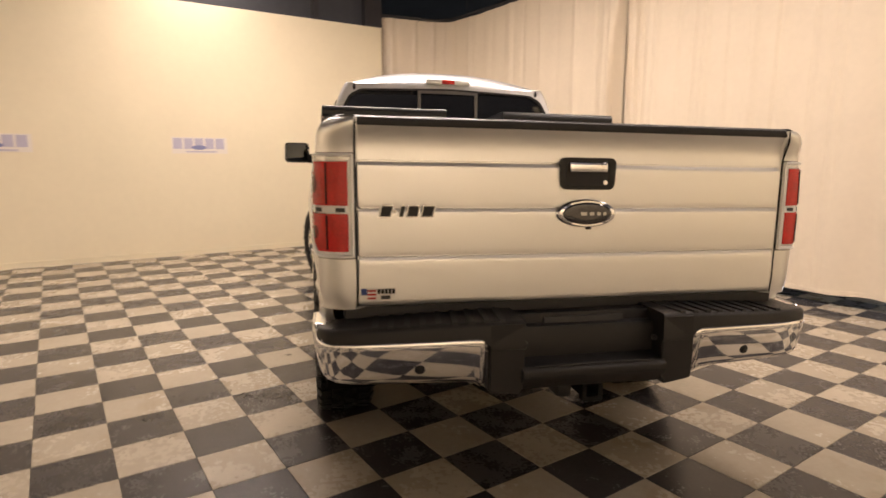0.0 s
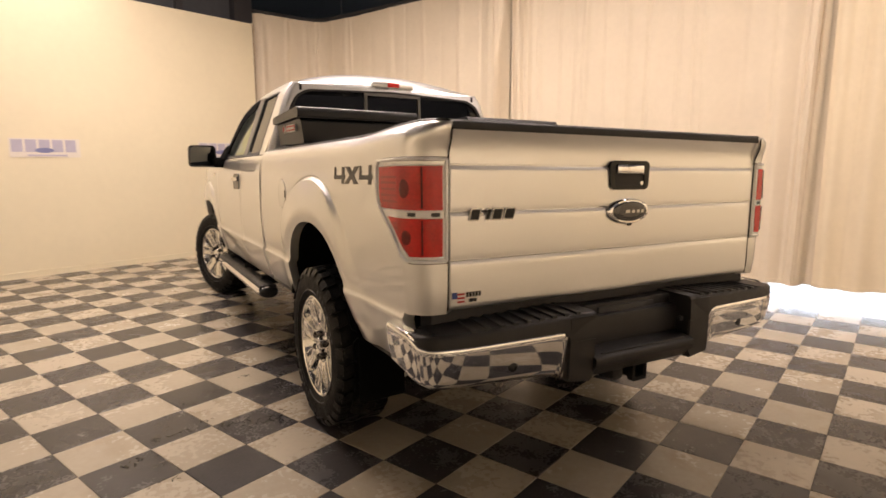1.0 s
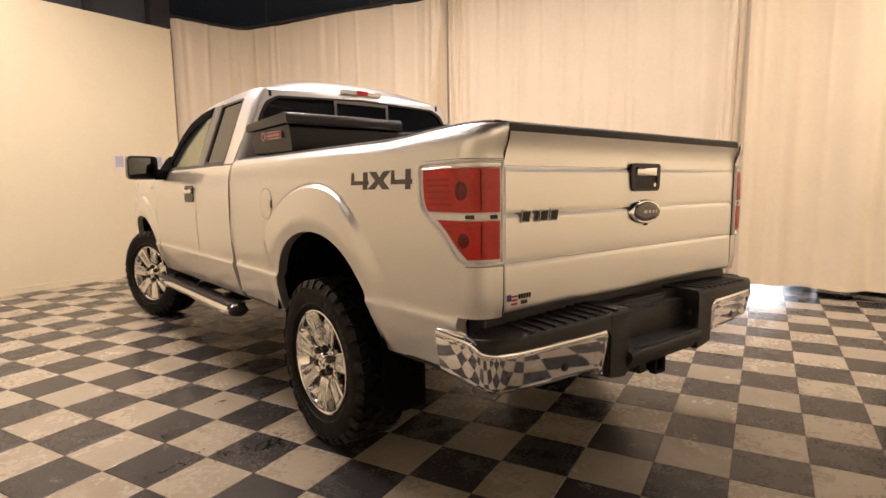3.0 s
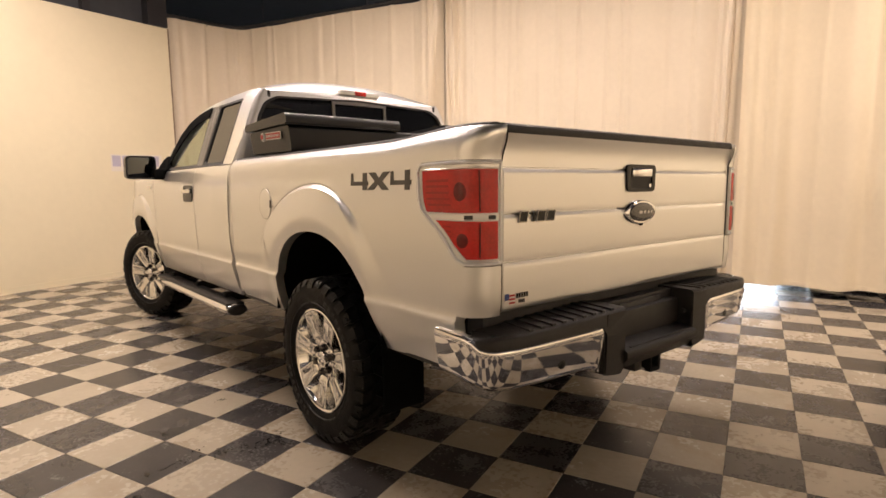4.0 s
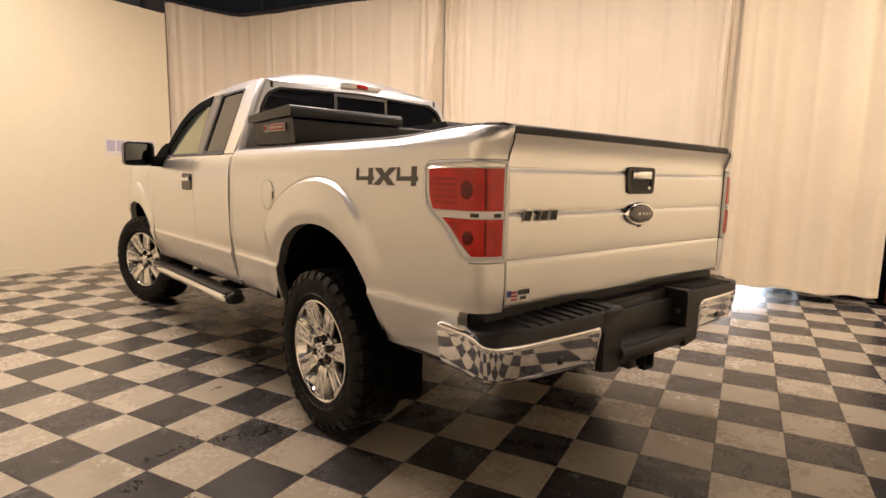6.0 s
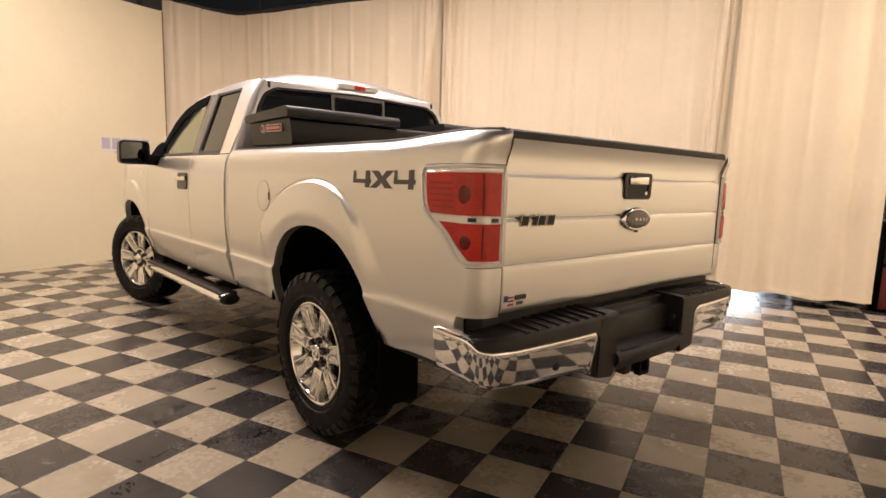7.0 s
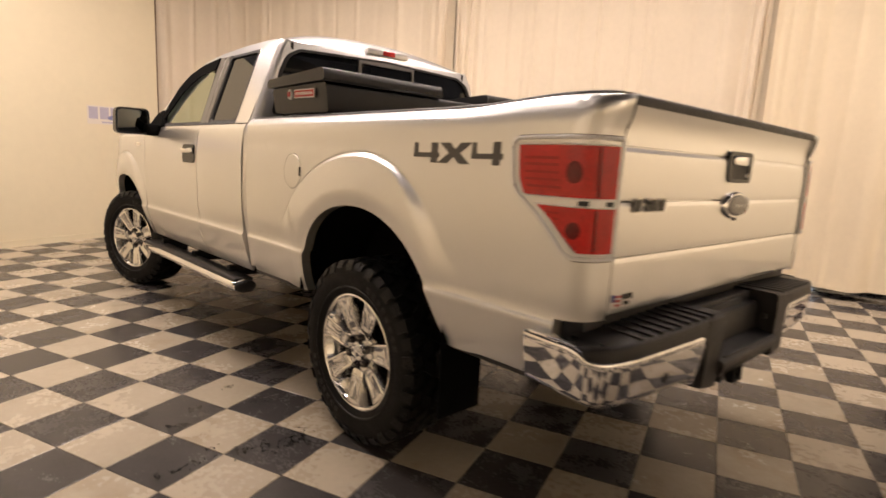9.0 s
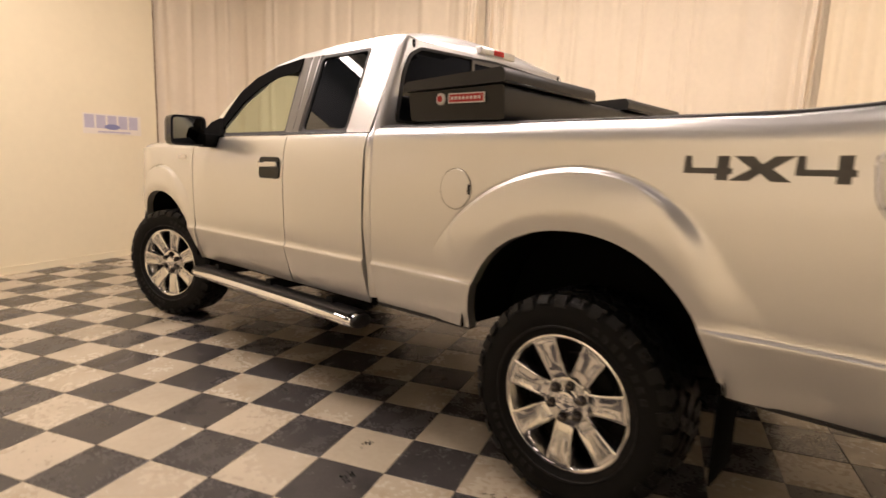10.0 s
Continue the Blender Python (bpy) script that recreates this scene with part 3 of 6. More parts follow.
def arched_side(place, y0, y1, z0, z1, arch, outer, lip=0.05):
    """A body side with a wheel arch cut out; its mesh runs from the arch over the flare's edge to the panel's edge."""
    cy, cz, a, b = arch
    zc = 0.875

    def cut(p, q, inside):
        lo, hi = 0.0, 1.0
        for _ in range(30):
            mid = (lo + hi) / 2
            if inside(p[0] + (q[0] - p[0]) * mid, p[1] + (q[1] - p[1]) * mid):
                lo = mid
            else:
                hi = mid
        return (p[0] + (q[0] - p[0]) * hi, p[1] + (q[1] - p[1]) * hi)

    low = [z for z in zs_side(z0, zc) if z < zc]
    roll = [z for z in (1.30, 1.34, 1.37, 1.40, 1.42, 1.44, 1.45, 1.462, 1.475, 1.483, 1.49) if z < z1]
    rays = [((cy, z), (y1, z)) for z in low]
    angles = set(lin(0, math.pi, 150)) | {math.atan2(z - zc, y - cy) for y in (y0, y1) for z in roll + [z1]}
    for t in sorted(angles):
        c, s = math.cos(t), math.sin(t)
        far = min(((y1 if c > 0 else y0) - cy) / c if abs(c) > 1e-6 else 9e9, (z1 - zc) / s if s > 1e-6 else 9e9)
        rays.append(((cy, zc), (cy + c * far, zc + s * far)))
    rays += [((cy, z), (y0, z)) for z in low[::-1]]
    ka = [0, 0.04, 0.10, 0.18, 0.27, 0.36, 0.46, 0.56, 0.66, 0.75, 0.83, 0.89, 0.93, 0.95, 0.965, 0.98, 0.99]
    kb = [0, 0.005, 0.010, 0.015, 0.021, 0.03, 0.045, 0.08, 0.14, 0.22, 0.32, 0.43, 0.54, 0.65, 0.74, 0.81, 0.86, 0.90, 0.93, 0.95, 0.965, 0.98, 1.0]
    bm = bmesh.new()
    cols = []
    for o, e in rays:
        p = cut(o, e, lambda y, z: arch_r(y, z, *arch) < 1)
        m = cut(p, e, lambda y, z: outer(y, z) < 1)
        m = (min(max(m[0], p[0] + (e[0] - p[0]) * 0.97) if e[0] < p[0] else m[0], m[0] if e[0] < p[0] else p[0] + (e[0] - p[0]) * 0.97), m[1]) if abs(e[1] - p[1]) < 1e-6 else m
        pts = [(p[0] + (m[0] - p[0]) * k, p[1] + (m[1] - p[1]) * k) for k in ka] + [(m[0] + (e[0] - m[0]) * k, m[1] + (e[1] - m[1]) * k) for k in kb]
        cols.append([bm.verts.new(place(*q)) for q in pts])
    for p, q in zip(cols, cols[1:]):
        for k in range(len(p) - 1):
            bm.faces.new((p[k], p[k + 1], q[k + 1], q[k]))
    bmesh.ops.dissolve_degenerate(bm, dist=1e-5, edges=bm.edges)
    # turned-in edge all round
    out = bmesh.ops.extrude_edge_only(bm, edges=[e for e in bm.edges if e.is_boundary])["geom"]
    for v in out:
        if isinstance(v, bmesh.types.BMVert):
            v.co.x += lip
    return bm


def bed_yz(y, z):
    return bed_place(s_of_y(y, z), z)


def true_normals(ob, place, sx, spoiled):
    """Gives a body side the normals of the surface that it follows; turned-in edges keep their own."""
    me = ob.data
    at = []
    for v in me.vertices:
        y, zr = v.co.y, v.co.z + RAKE * (v.co.y - 1.2) + LEAN * (v.co.x - PIVOT)
        z = zr
        for _ in range(3):
            z = zr - spoiled(y) * max(0.0, (z - 1.30) / 0.197)
        dy = place(y + 0.002, z) - place(y - 0.002, z)
        dz = place(y, z + 0.0015) - place(y, z - 0.0015)
        n = dz.cross(dy).normalized()
        at.append(Vector((abs(n.x) * sx, n.y, n.z)))
    loops = [None] * len(me.loops)
    for f in me.polygons:
        for li in f.loop_indices:
            n = at[me.loops[li].vertex_index]
            loops[li] = n if n.dot(f.normal) > 0.7 else f.normal.copy()
    me.normals_split_custom_set(loops)


for sx in (-1, 1):
    bm = arched_side(bed_yz, R_C, BED_FRONT, 0.60, 1.497, RA, lambda y, z: flare_out(y, z, *RA, *R_FLARE))
    side = part("bed_side", rake(mirrored(bm, sx)), M["paint"], truck)
    true_normals(side, bed_yz, sx, spoil)
    for y0, y1, z in ((0.19, 0.628, 0.590), (1.712, BED_FRONT, 0.588)):
        part("sill_lip", rake(mirrored(quadbox(-0.966, -0.915, y0, y1, z, 0.606, 0.004), sx)), M["black"], truck, "black sill lip", smooth=False)
    # rear corner, from the tailgate's edge round to the side
    bm = bmesh.new()
    zs = zs_side(0.836, 1.497)
    rows = []
    for z in zs:
        end = s_of_y(R_C, z)
        rows.append([bm.verts.new(bed_place(end * k / 14, z)) for k in range(15)])
    for a, b in zip(rows, rows[1:]):
        for k in range(14):
            bm.faces.new((a[k], a[k + 1], b[k + 1], b[k]))
    out = bmesh.ops.extrude_edge_only(bm, edges=[e for e in bm.edges if e.is_boundary])["geom"]
    for v in out:
        if isinstance(v, bmesh.types.BMVert):
            v.co += Vector((0.035, 0.03, 0))
    part("bed_corner", rake(mirrored(bm, sx)), M["paint"], truck)
    # rail cap: black, with a rising end at the tailgate
    CAP = lambda y: 1.497 + spoil(y) + 0.012
    bm = bmesh.new()
    ys = [0.012, 0.05, 0.1, 0.16, 0.22, 0.28, 0.35, 0.42, 0.5, 0.7, 1.0, 1.4, 1.8, BED_FRONT]
    rows = []
    for y in ys:
        top = CAP(y)
        tuck = 0.05 * max(0.0, 1 - y / 0.10) ** 2
        sec = [(-0.966 + tuck, top - 0.028), (-0.976 + tuck, top - 0.018), (-0.970 + tuck, top - 0.006), (-0.950 + tuck, top), (-0.888, top), (-0.875, top - 0.01), (-0.875, 1.44)]
        rows.append([bm.verts.new((x, y, z)) for x, z in sec])
    for a, b in zip(rows, rows[1:]):
        for k in range(len(a) - 1):
            bm.faces.new((a[k], a[k + 1], b[k + 1], b[k]))
    bm.faces.new(rows[0])
    bm.faces.new(rows[-1])
    part("bed_rail_cap", rake(mirrored(bm, sx)), M["black"], truck, "black plastic rail cap")
    part("bed_inner_side", rake(mirrored(quadbox(-0.88, -0.84, 0.03, BED_FRONT, 1.15, 1.47), sx)), M["black"], truck, "black bed liner side", smooth=False)

for sx in (-1, 1):
    part("wheel_hump", rake(mirrored(quadbox(-0.86, -0.585, 0.60, 1.76, 1.125, 1.16, 0.01), sx)), M["black"], truck)
    part("hump_side", rake(mirrored(quadbox(-0.597, -0.585, 0.60, 1.76, 0.95, 1.13), sx)), M["black"], truck, smooth=False)
    for y0, y1 in ((0.03, 0.60), (1.76, BED_FRONT)):
        part("bed_floor_end", rake(mirrored(quadbox(-0.86, -0.592, y0, y1, 0.90, 0.95), sx)), M["black"], truck, smooth=False)
part("rear_sill", rake(quadbox(-0.93, 0.93, 0.05, 0.14, 0.66, 0.90, 0.005)), M["trim"], truck, smooth=False)
part("bed_floor", rake(quadbox(-0.59, 0.59, 0.03, BED_FRONT, 0.90, 0.95)), M["black"], truck, "black lined bed floor", smooth=False)
# near-black blocks stand in for the shade between cab and bed
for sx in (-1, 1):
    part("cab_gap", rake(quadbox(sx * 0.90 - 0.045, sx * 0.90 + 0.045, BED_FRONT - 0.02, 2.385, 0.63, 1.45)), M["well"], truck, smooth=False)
part("bed_front_wall", rake(quadbox(-0.95, 0.95, BED_FRONT - 0.04, BED_FRONT, 0.62, 1.49, 0.006)), M["paint"], truck)

# fuel door on the left side, a thin ring and its lid, with a dark finger notch
FY, FZ, FR = 1.775, 1.222, 0.088
bm = bmesh.new()
a = [[bm.verts.new(bed_yz(FY + r * math.cos(t), FZ + r * math.sin(t)) + Vector((-o, 0, 0))) for t in lin(0, 2 * math.pi, 32)[:-1]] for r, o in ((FR, -0.003), (FR - 0.003, 0.0025), (FR - 0.012, 0.0035), (0.02, 0.0035))]
for p, q in zip(a, a[1:]):
    for k in range(32):
        bm.faces.new((p[k], p[(k + 1) % 32], q[(k + 1) % 32], q[k]))
bm.faces.new(a[-1])
fuel = part("fuel_door", rake(bm), M["paint"], truck, "round fuel door")
bm = bmesh.new()
rg = [[bm.verts.new(bed_yz(FY + r * math.cos(t), FZ + r * math.sin(t)) + Vector((-0.0012, 0, 0))) for t in lin(0, 2 * math.pi, 32)[:-1]] for r in (FR + 0.0015, FR - 0.0005)]
for k in range(32):
    bm.faces.new((rg[0][k], rg[0][(k + 1) % 32], rg[1][(k + 1) % 32], rg[1][k]))
part("seam", rake(bm), M["trim"], fuel)
part("finger_notch", rake(prism(rounded([(FY - 0.084, FZ - 0.022), (FY - 0.070, FZ - 0.022), (FY - 0.070, FZ + 0.022), (FY - 0.084, FZ + 0.022)], 0.006), lambda u, v, w: bed_yz(u, v) + Vector((-0.005 + w, 0, 0)), 0.004)), M["black"], fuel)

# four-wheel-drive decal, cut in blocky characters
FOUR = [[(0, 1), (0.14, 1), (0.17, 0.5), (0.72, 0.5), (0.72, 1), (0.98, 1), (0.98, 0.5), (1.06, 0.5), (1.06, 0.26), (0.98, 0.26), (0.98, 0), (0.72, 0), (0.72, 0.26), (-0.02, 0.26), (-0.02, 0.42)]]
CROSS = [[(0, 1), (0.36, 1), (0.53, 0.68), (0.74, 1), (1.1, 1), (0.72, 0.5), (1.06, 0), (0.70, 0), (0.51, 0.32), (0.30, 0), (-0.06, 0), (0.33, 0.5)]]
for sx in (-1, 1):
    decal = None
    for glyphs, y0, wid in ((FOUR, 0.812, 0.135), (CROSS, 0.668, 0.150), (FOUR, 0.500, 0.135)):
        for g in glyphs:
            bm = bmesh.new()
            if sx < 0:
                f = lambda u, v, w: bed_yz(y0 - u * wid, 1.299 + v * 0.074) + Vector((-0.0015 + w, 0, 0))
            else:
                f = lambda u, v, w: bed_yz(0.812 + 0.365 - y0 + u * wid - 0.0, 1.299 + v * 0.074) + Vector((-0.0015 + w, 0, 0))
            prism(g, f, 0.001, bm)
            part("decal_character", rake(mirrored(bm, sx)), M["decal"], side, "dark grey decal character", smooth=False)

# ---- tailgate ----
TG_W = 0.880


def gate_profile():
    """The tailgate's face, (height, depth) from its foot up: three panels, each below a small step, and a swept upper edge."""
    pts = [(0.842, 0.010), (0.846, -0.004), (0.852, -0.0110), (0.860, -0.0142)]
    for z0, z1 in ((0.870, 1.012), (1.037, 1.189), (1.214, 1.356)):
        pts += [(z0 + (z1 - z0) * t, -0.0146 - 0.0035 * t * (1 - t)) for t in lin(0.0, 1.0, 8)]
        pts += [(z1 + 0.003, -0.0142), (z1 + 0.005, -0.0138), (z1 + 0.0165, -0.0098), (z1 + 0.0175, 0.0040), (z1 + 0.0222, 0.0040), (z1 + 0.0232, -0.0143)]
    pts.pop()
    pts += [(1.3790, -0.0100), (1.385, -0.0098), (1.400, -0.0092), (1.415, -0.0088), (1.43, -0.0095), (1.445, -0.0118), (1.46, -0.0155), (1.475, -0.0207), (1.487, -0.0262), (1.497, -0.0305)]
    return pts


TGP = gate_profile()


def tg_y(z):
    return interp(TGP, z)


tailgate = part("tailgate", rake(thicken(grid(bmesh.new(), [-TG_W, -TG_W + 0.004] + lin(-0.86, 0.86, 16) + [TG_W - 0.004, TG_W], [p[0] for p in TGP],
                lambda x, z: Vector((x, tg_y(z) + 0.010 + 0.006 * (x / 0.9) ** 2 + (0.004 if abs(x) > TG_W - 0.002 else 0), z))), 0.012)), M["paint"], truck, angle=25)
part("inner_skin", rake(quadbox(-0.86, 0.86, 0.045, 0.065, 0.86, 1.49)), M["black"], tailgate, smooth=False)
bm = bmesh.new()
rows = []
for x in lin(-0.884, 0.884, 24):
    e = 0.010 + 0.006 * (x / 0.9) ** 2
    rows.append([bm.verts.new((x, y + e, z)) for y, z in ((-0.032, 1.497), (-0.035, 1.505), (-0.031, 1.524), (-0.018, 1.532), (0.05, 1.534), (0.07, 1.530), (0.07, 1.48))])
for a, b in zip(rows, rows[1:]):
    for k in range(6):
        bm.faces.new((a[k], a[k + 1], b[k + 1], b[k]))
bm.faces.new(rows[0]); bm.faces.new(rows[-1])
part("spoiler_cap", rake(bm), M["black"], tailgate, "black plastic spoiler cap")
# edge seams between tailgate and corners: near-black strips in place of the gaps' shade
for sx in (-1, 1):
    def seam_y(z):
        return -0.028 * smooth((z - 1.39) / 0.10) + 0.010 * max(0.0, (0.9 - z) / 0.08) + 0.0015
    bm = thicken(grid(bmesh.new(), [sx * 0.8832, sx * 0.8895], lin(0.845, 1.518, 40), lambda x, z: Vector((x, seam_y(z), z))), 0.002)
    part("edge_seam", rake(bm), M["well"], tailgate, smooth=False)


def on_gate(x, z, off):
    return Vector((x, tg_y(z) + 0.010 + 0.006 * (x / 0.9) ** 2 - off, z))


def flat_gate(z0, off0=0.0):
    y0 = min(tg_y(z0), 0.0)
    return lambda u, v, w: Vector((u, y0 + 0.010 + 0.006 * (u / 0.9) ** 2 - off0 + w, v))


hb = part("handle_bezel", rake(plate(rounded([(-0.112, 1.278), (0.112, 1.278), (0.118, 1.40), (-0.118, 1.40)], 0.028), [rounded([(-0.088, 1.292), (0.088, 1.292), (0.09, 1.386), (-0.09, 1.386)], 0.018)], flat_gate(1.3, 0.008), 0.02)), M["gloss_black"], tailgate, "black handle surround")
part("handle_cup", rake(prism(rounded([(-0.089, 1.291), (0.089, 1.291), (0.091, 1.387), (-0.091, 1.387)], 0.018), flat_gate(1.3, 0.002), 0.006)), M["black"], hb)
part("handle_lever", rake(quadbox(-0.078, 0.078, -0.021, -0.004, 1.345, 1.384, 0.006)), M["chrome"], hb, "chrome pull lever")
bm = bmesh.new()
lathe(bm, [(0.0, -0.004), (0.009, -0.004), (0.011, 0.002), (0.011, 0.01)], 14, Matrix.Translation((0.075, -0.007, 1.306)) @ Matrix.Rotation(radians(90), 4, "Z"))
part("lock", rake(bm), M["chrome"], hb)
# oval emblem, a plain shape
def oval_plate(a, b, y0, y1, dome=0.0, cx=0.0, cz=1.187):
    bm = bmesh.new()
    n = 40
    back = [bm.verts.new((cx + a * math.cos(2 * math.pi * k / n), y1, cz + b * math.sin(2 * math.pi * k / n))) for k in range(n)]
    rings = [back]
    for r, d in ((1.0, 0.3), (0.96, 0.75), (0.88, 1.0), (0.5, 1.0 + dome)):
        rings.append([bm.verts.new((cx + a * r * math.cos(2 * math.pi * k / n), y1 + (y0 - y1) * d, cz + b * r * math.sin(2 * math.pi * k / n))) for k in range(n)])
    for p, q in zip(rings, rings[1:]):
        for k in range(n):
            bm.faces.new((p[k], p[(k + 1) % n], q[(k + 1) % n], q[k]))
    bm.faces.new(rings[-1])
    return bm


emblem = part("emblem", rake(oval_plate(0.126, 0.056, -0.020, -0.001)), M["chrome"], tailgate, "chrome oval emblem with a dark plain centre")
part("emblem_centre", rake(oval_plate(0.103, 0.043, -0.0235, -0.018)), M["emblem"], emblem)
for k, (ex, ew) in enumerate(((-0.034, 0.026), (0.004, 0.018), (0.034, 0.016), (0.060, 0.014))):
    part("emblem_bar", rake(quadbox(ex + 0.004, ex + ew + 0.004, -0.0248, -0.0225, 1.180, 1.193)), M["chrome_dark"], emblem, smooth=False)
part("emblem_camera", rake(quadbox(0.0, 0.024, -0.014, 0.0, 1.124, 1.136, 0.004)), M["black"], tailgate, "small black camera")
# model badge as plain slanted chrome blocks
for k, (x0, wid) in enumerate(((-0.806, 0.046), (-0.756, 0.014), (-0.734, 0.018), (-0.708, 0.046), (-0.654, 0.048))):
    outline = [(x0, 1.174), (x0 + wid, 1.174), (x0 + wid + 0.011, 1.219), (x0 + 0.011, 1.219)] if k != 1 else [(x0, 1.190), (x0 + wid, 1.190), (x0 + wid + 0.004, 1.204), (x0 + 0.004, 1.204)]
    b1 = part("badge_block", rake(prism(rounded(outline, 0.005, 3), flat_gate(1.2, 0.010), 0.009)), M["chrome_dark"], tailgate, "dark chrome badge block")
    if k not in (1,):
        cx, cz = sum(p[0] for p in outline) / 4, 1.196
        inner = [(cx + (px - cx) * 0.80, cz + (pz - cz) * 0.80) for px, pz in outline]
        part("badge_inlay", rake(prism(inner, flat_gate(1.2, 0.0115), 0.002)), M["gloss_black"], b1, smooth=False)
# dealer sticker: a small flag and plain bars
st = part("sticker", rake(prism([(-0.872, 0.868), (-0.752, 0.868), (-0.752, 0.912), (-0.872, 0.912)], lambda u, v, w: on_gate(u, v, 0.0015 - w), 0.001)), M["white"], tailgate, "small dealer sticker with a flag")
def stick(x0, x1, z0, z1, m):
    part("sticker_bar", rake(prism([(x0, z0), (x1, z0), (x1, z1), (x0, z1)], lambda u, v, w: on_gate(u, v, 0.003 - w), 0.001)), m, st, smooth=False)
stick(-0.872, -0.850, 0.890, 0.914, M["blue"])
for k in range(3):
    stick(-0.849, -0.818, 0.874 + k * 0.014, 0.881 + k * 0.014, M["ink_red"])
for k in range(5):
    stick(-0.812 + k * 0.0135, -0.802 + k * 0.0135, 0.893, 0.912, M["gloss_black"])
stick(-0.80, -0.765, 0.873, 0.887, M["emblem"])

# ---- tail lamps ----
def lamp_patch(zs, edges, off, thick, n=16):
    """A lens over the bed's corner; edges(z) gives its start and end along the corner."""
    bm = bmesh.new()
    rows = []
    for z in zs:
        a, b = edges(z)
        rows.append([bm.verts.new(bed_place(a + (b - a) * k / n, z, off)) for k in range(n + 1)])
    for a, b in zip(rows, rows[1:]):
        for k in range(n):
            bm.faces.new((a[k], a[k + 1], b[k + 1], b[k]))
    out = bmesh.ops.extrude_edge_only(bm, edges=[e for e in bm.edges if e.is_boundary])["geom"]
    moved = [v for v in out if isinstance(v, bmesh.types.BMVert)]
    for v in moved:
        # back towards the body
        v.co += Vector((0.6, 0.6, 0)).normalized() * thick
    return bm


def lamp_front(z):
    """How far forwards the lamp reaches at this height."""
    return interp([(1.03, 0.055), (1.045, 0.09), (1.09, 0.13), (1.15, 0.19), (1.22, 0.285), (1.26, 0.305), (1.355, 0.318), (1.372, 0.314), (1.381, 0.303), (1.387, 0.285)], z)


for sx in (-1, 1):
    end = lambda z: s_of_y(lamp_front(z), z)
    lamp = part("tail_lamp", rake(mirrored(lamp_patch([1.030, 1.035, 1.045, 1.06] + lin(1.08, 1.37, 16) + [1.380, 1.386], lambda z: (0.003, end(z)), 0.004, 0.012), sx)), M["lens"], truck, "tail lamp in a clear surround")
    part("upper_lens", rake(mirrored(lamp_patch([1.217, 1.221] + lin(1.23, 1.345, 6) + [1.358, 1.362], lambda z: (0.026, end(z) - 0.037), 0.0095, 0.007), sx)), M["red"], lamp, "red lens")
    part("lower_lens", rake(mirrored(lamp_patch([1.052, 1.056] + lin(1.065, 1.17, 8) + [1.182, 1.187], lambda z: (0.026, max(0.06, end(z) - 0.049)), 0.0095, 0.007), sx)), M["red"], lamp, "red lens")
    for z in (1.240, 1.262, 1.284, 1.306, 1.324):
        part("lens_rib", rake(mirrored(lamp_patch([z, z + 0.0075], lambda q: (end(q) - 0.190, end(q) - 0.060), 0.0115, 0.004, 8), sx)), M["rib"], lamp)
    for z in (1.128, 1.146, 1.164):
        part("lens_rib", rake(mirrored(lamp_patch([z, z + 0.006], lambda q: (max(0.2, end(q) - 0.15), end(q) - 0.06), 0.0115, 0.004, 6), sx)), M["rib"], lamp)
    for sc, zc, ra, rb in ((0.163, 1.290, 0.024, 0.032), (0.155, 1.118, 0.021, 0.026)):
        bm = bmesh.new()
        rings = [[bm.verts.new(bed_place(sc + ra * k * math.cos(t), zc + rb * k * math.sin(t), off)) for t in lin(0, 2 * math.pi, 22)[:-1]] for k, off in ((1.0, 0.0096), (0.8, 0.0106), (0.3, 0.0112))]
        for p, q in zip(rings, rings[1:]):
            for k in range(22):
                bm.faces.new((p[k], p[(k + 1) % 22], q[(k + 1) % 22], q[k]))
        bm.faces.new(rings[-1])
        part("bulb_socket", rake(mirrored(bm, sx)), M["socket"], lamp)
    part("reverse_lens", rake(mirrored(lamp_patch([1.1905, 1.2115], lambda z: (0.028, 0.150), 0.0065, 0.004, 8), sx)), M["bezel"], lamp, "clear reversing lens")
    for s0 in (0.036, 0.118):
        part("reverse_bulb", rake(mirrored(lamp_patch([1.194, 1.208], lambda z: (s0, s0 + 0.030), 0.0085, 0.004, 4), sx)), M["trim"], lamp)
    part("lamp_seam", rake(mirrored(lamp_patch([1.024, 1.03] + lin(1.05, 1.37, 12) + [1.386, 1.391], lambda z: (0.0, end(min(max(z, 1.03), 1.386)) + 0.0035), 0.0015, 0.006), sx)), M["trim"], lamp)
    # bezel round the lamp, gaskets round the two lenses: their highlights painted as white
    def loop(z0, z1, a, b, off, n=16):
        zs = lin(z0, z1, n)
        pts = [bed_place(a(z), z, off) for z in zs]
        pts += [bed_place(a(z1) + (b(z1) - a(z1)) * k / 12, z1, off) for k in range(1, 13)]
        pts += [bed_place(b(z), z, off) for z in zs[::-1]][1:]
        pts += [bed_place(b(z0) + (a(z0) - b(z0)) * k / 6, z0, off) for k in range(1, 7)]
        return pts
    part("bezel", rake(mirrored(tube(bmesh.new(), loop(1.034, 1.383, lambda z: 0.009, lambda z: end(z) - 0.006, 0.006, 24), 0.0072, 8, cap=False), sx)), M["bezel"], lamp, "clear bezel, white for its highlights")
    part("gasket", rake(mirrored(tube(bmesh.new(), loop(1.2135, 1.3650, lambda z: 0.021, lambda z: end(z) - 0.032, 0.0055), 0.0032, 6, cap=False), sx)), M["bezel"], lamp)
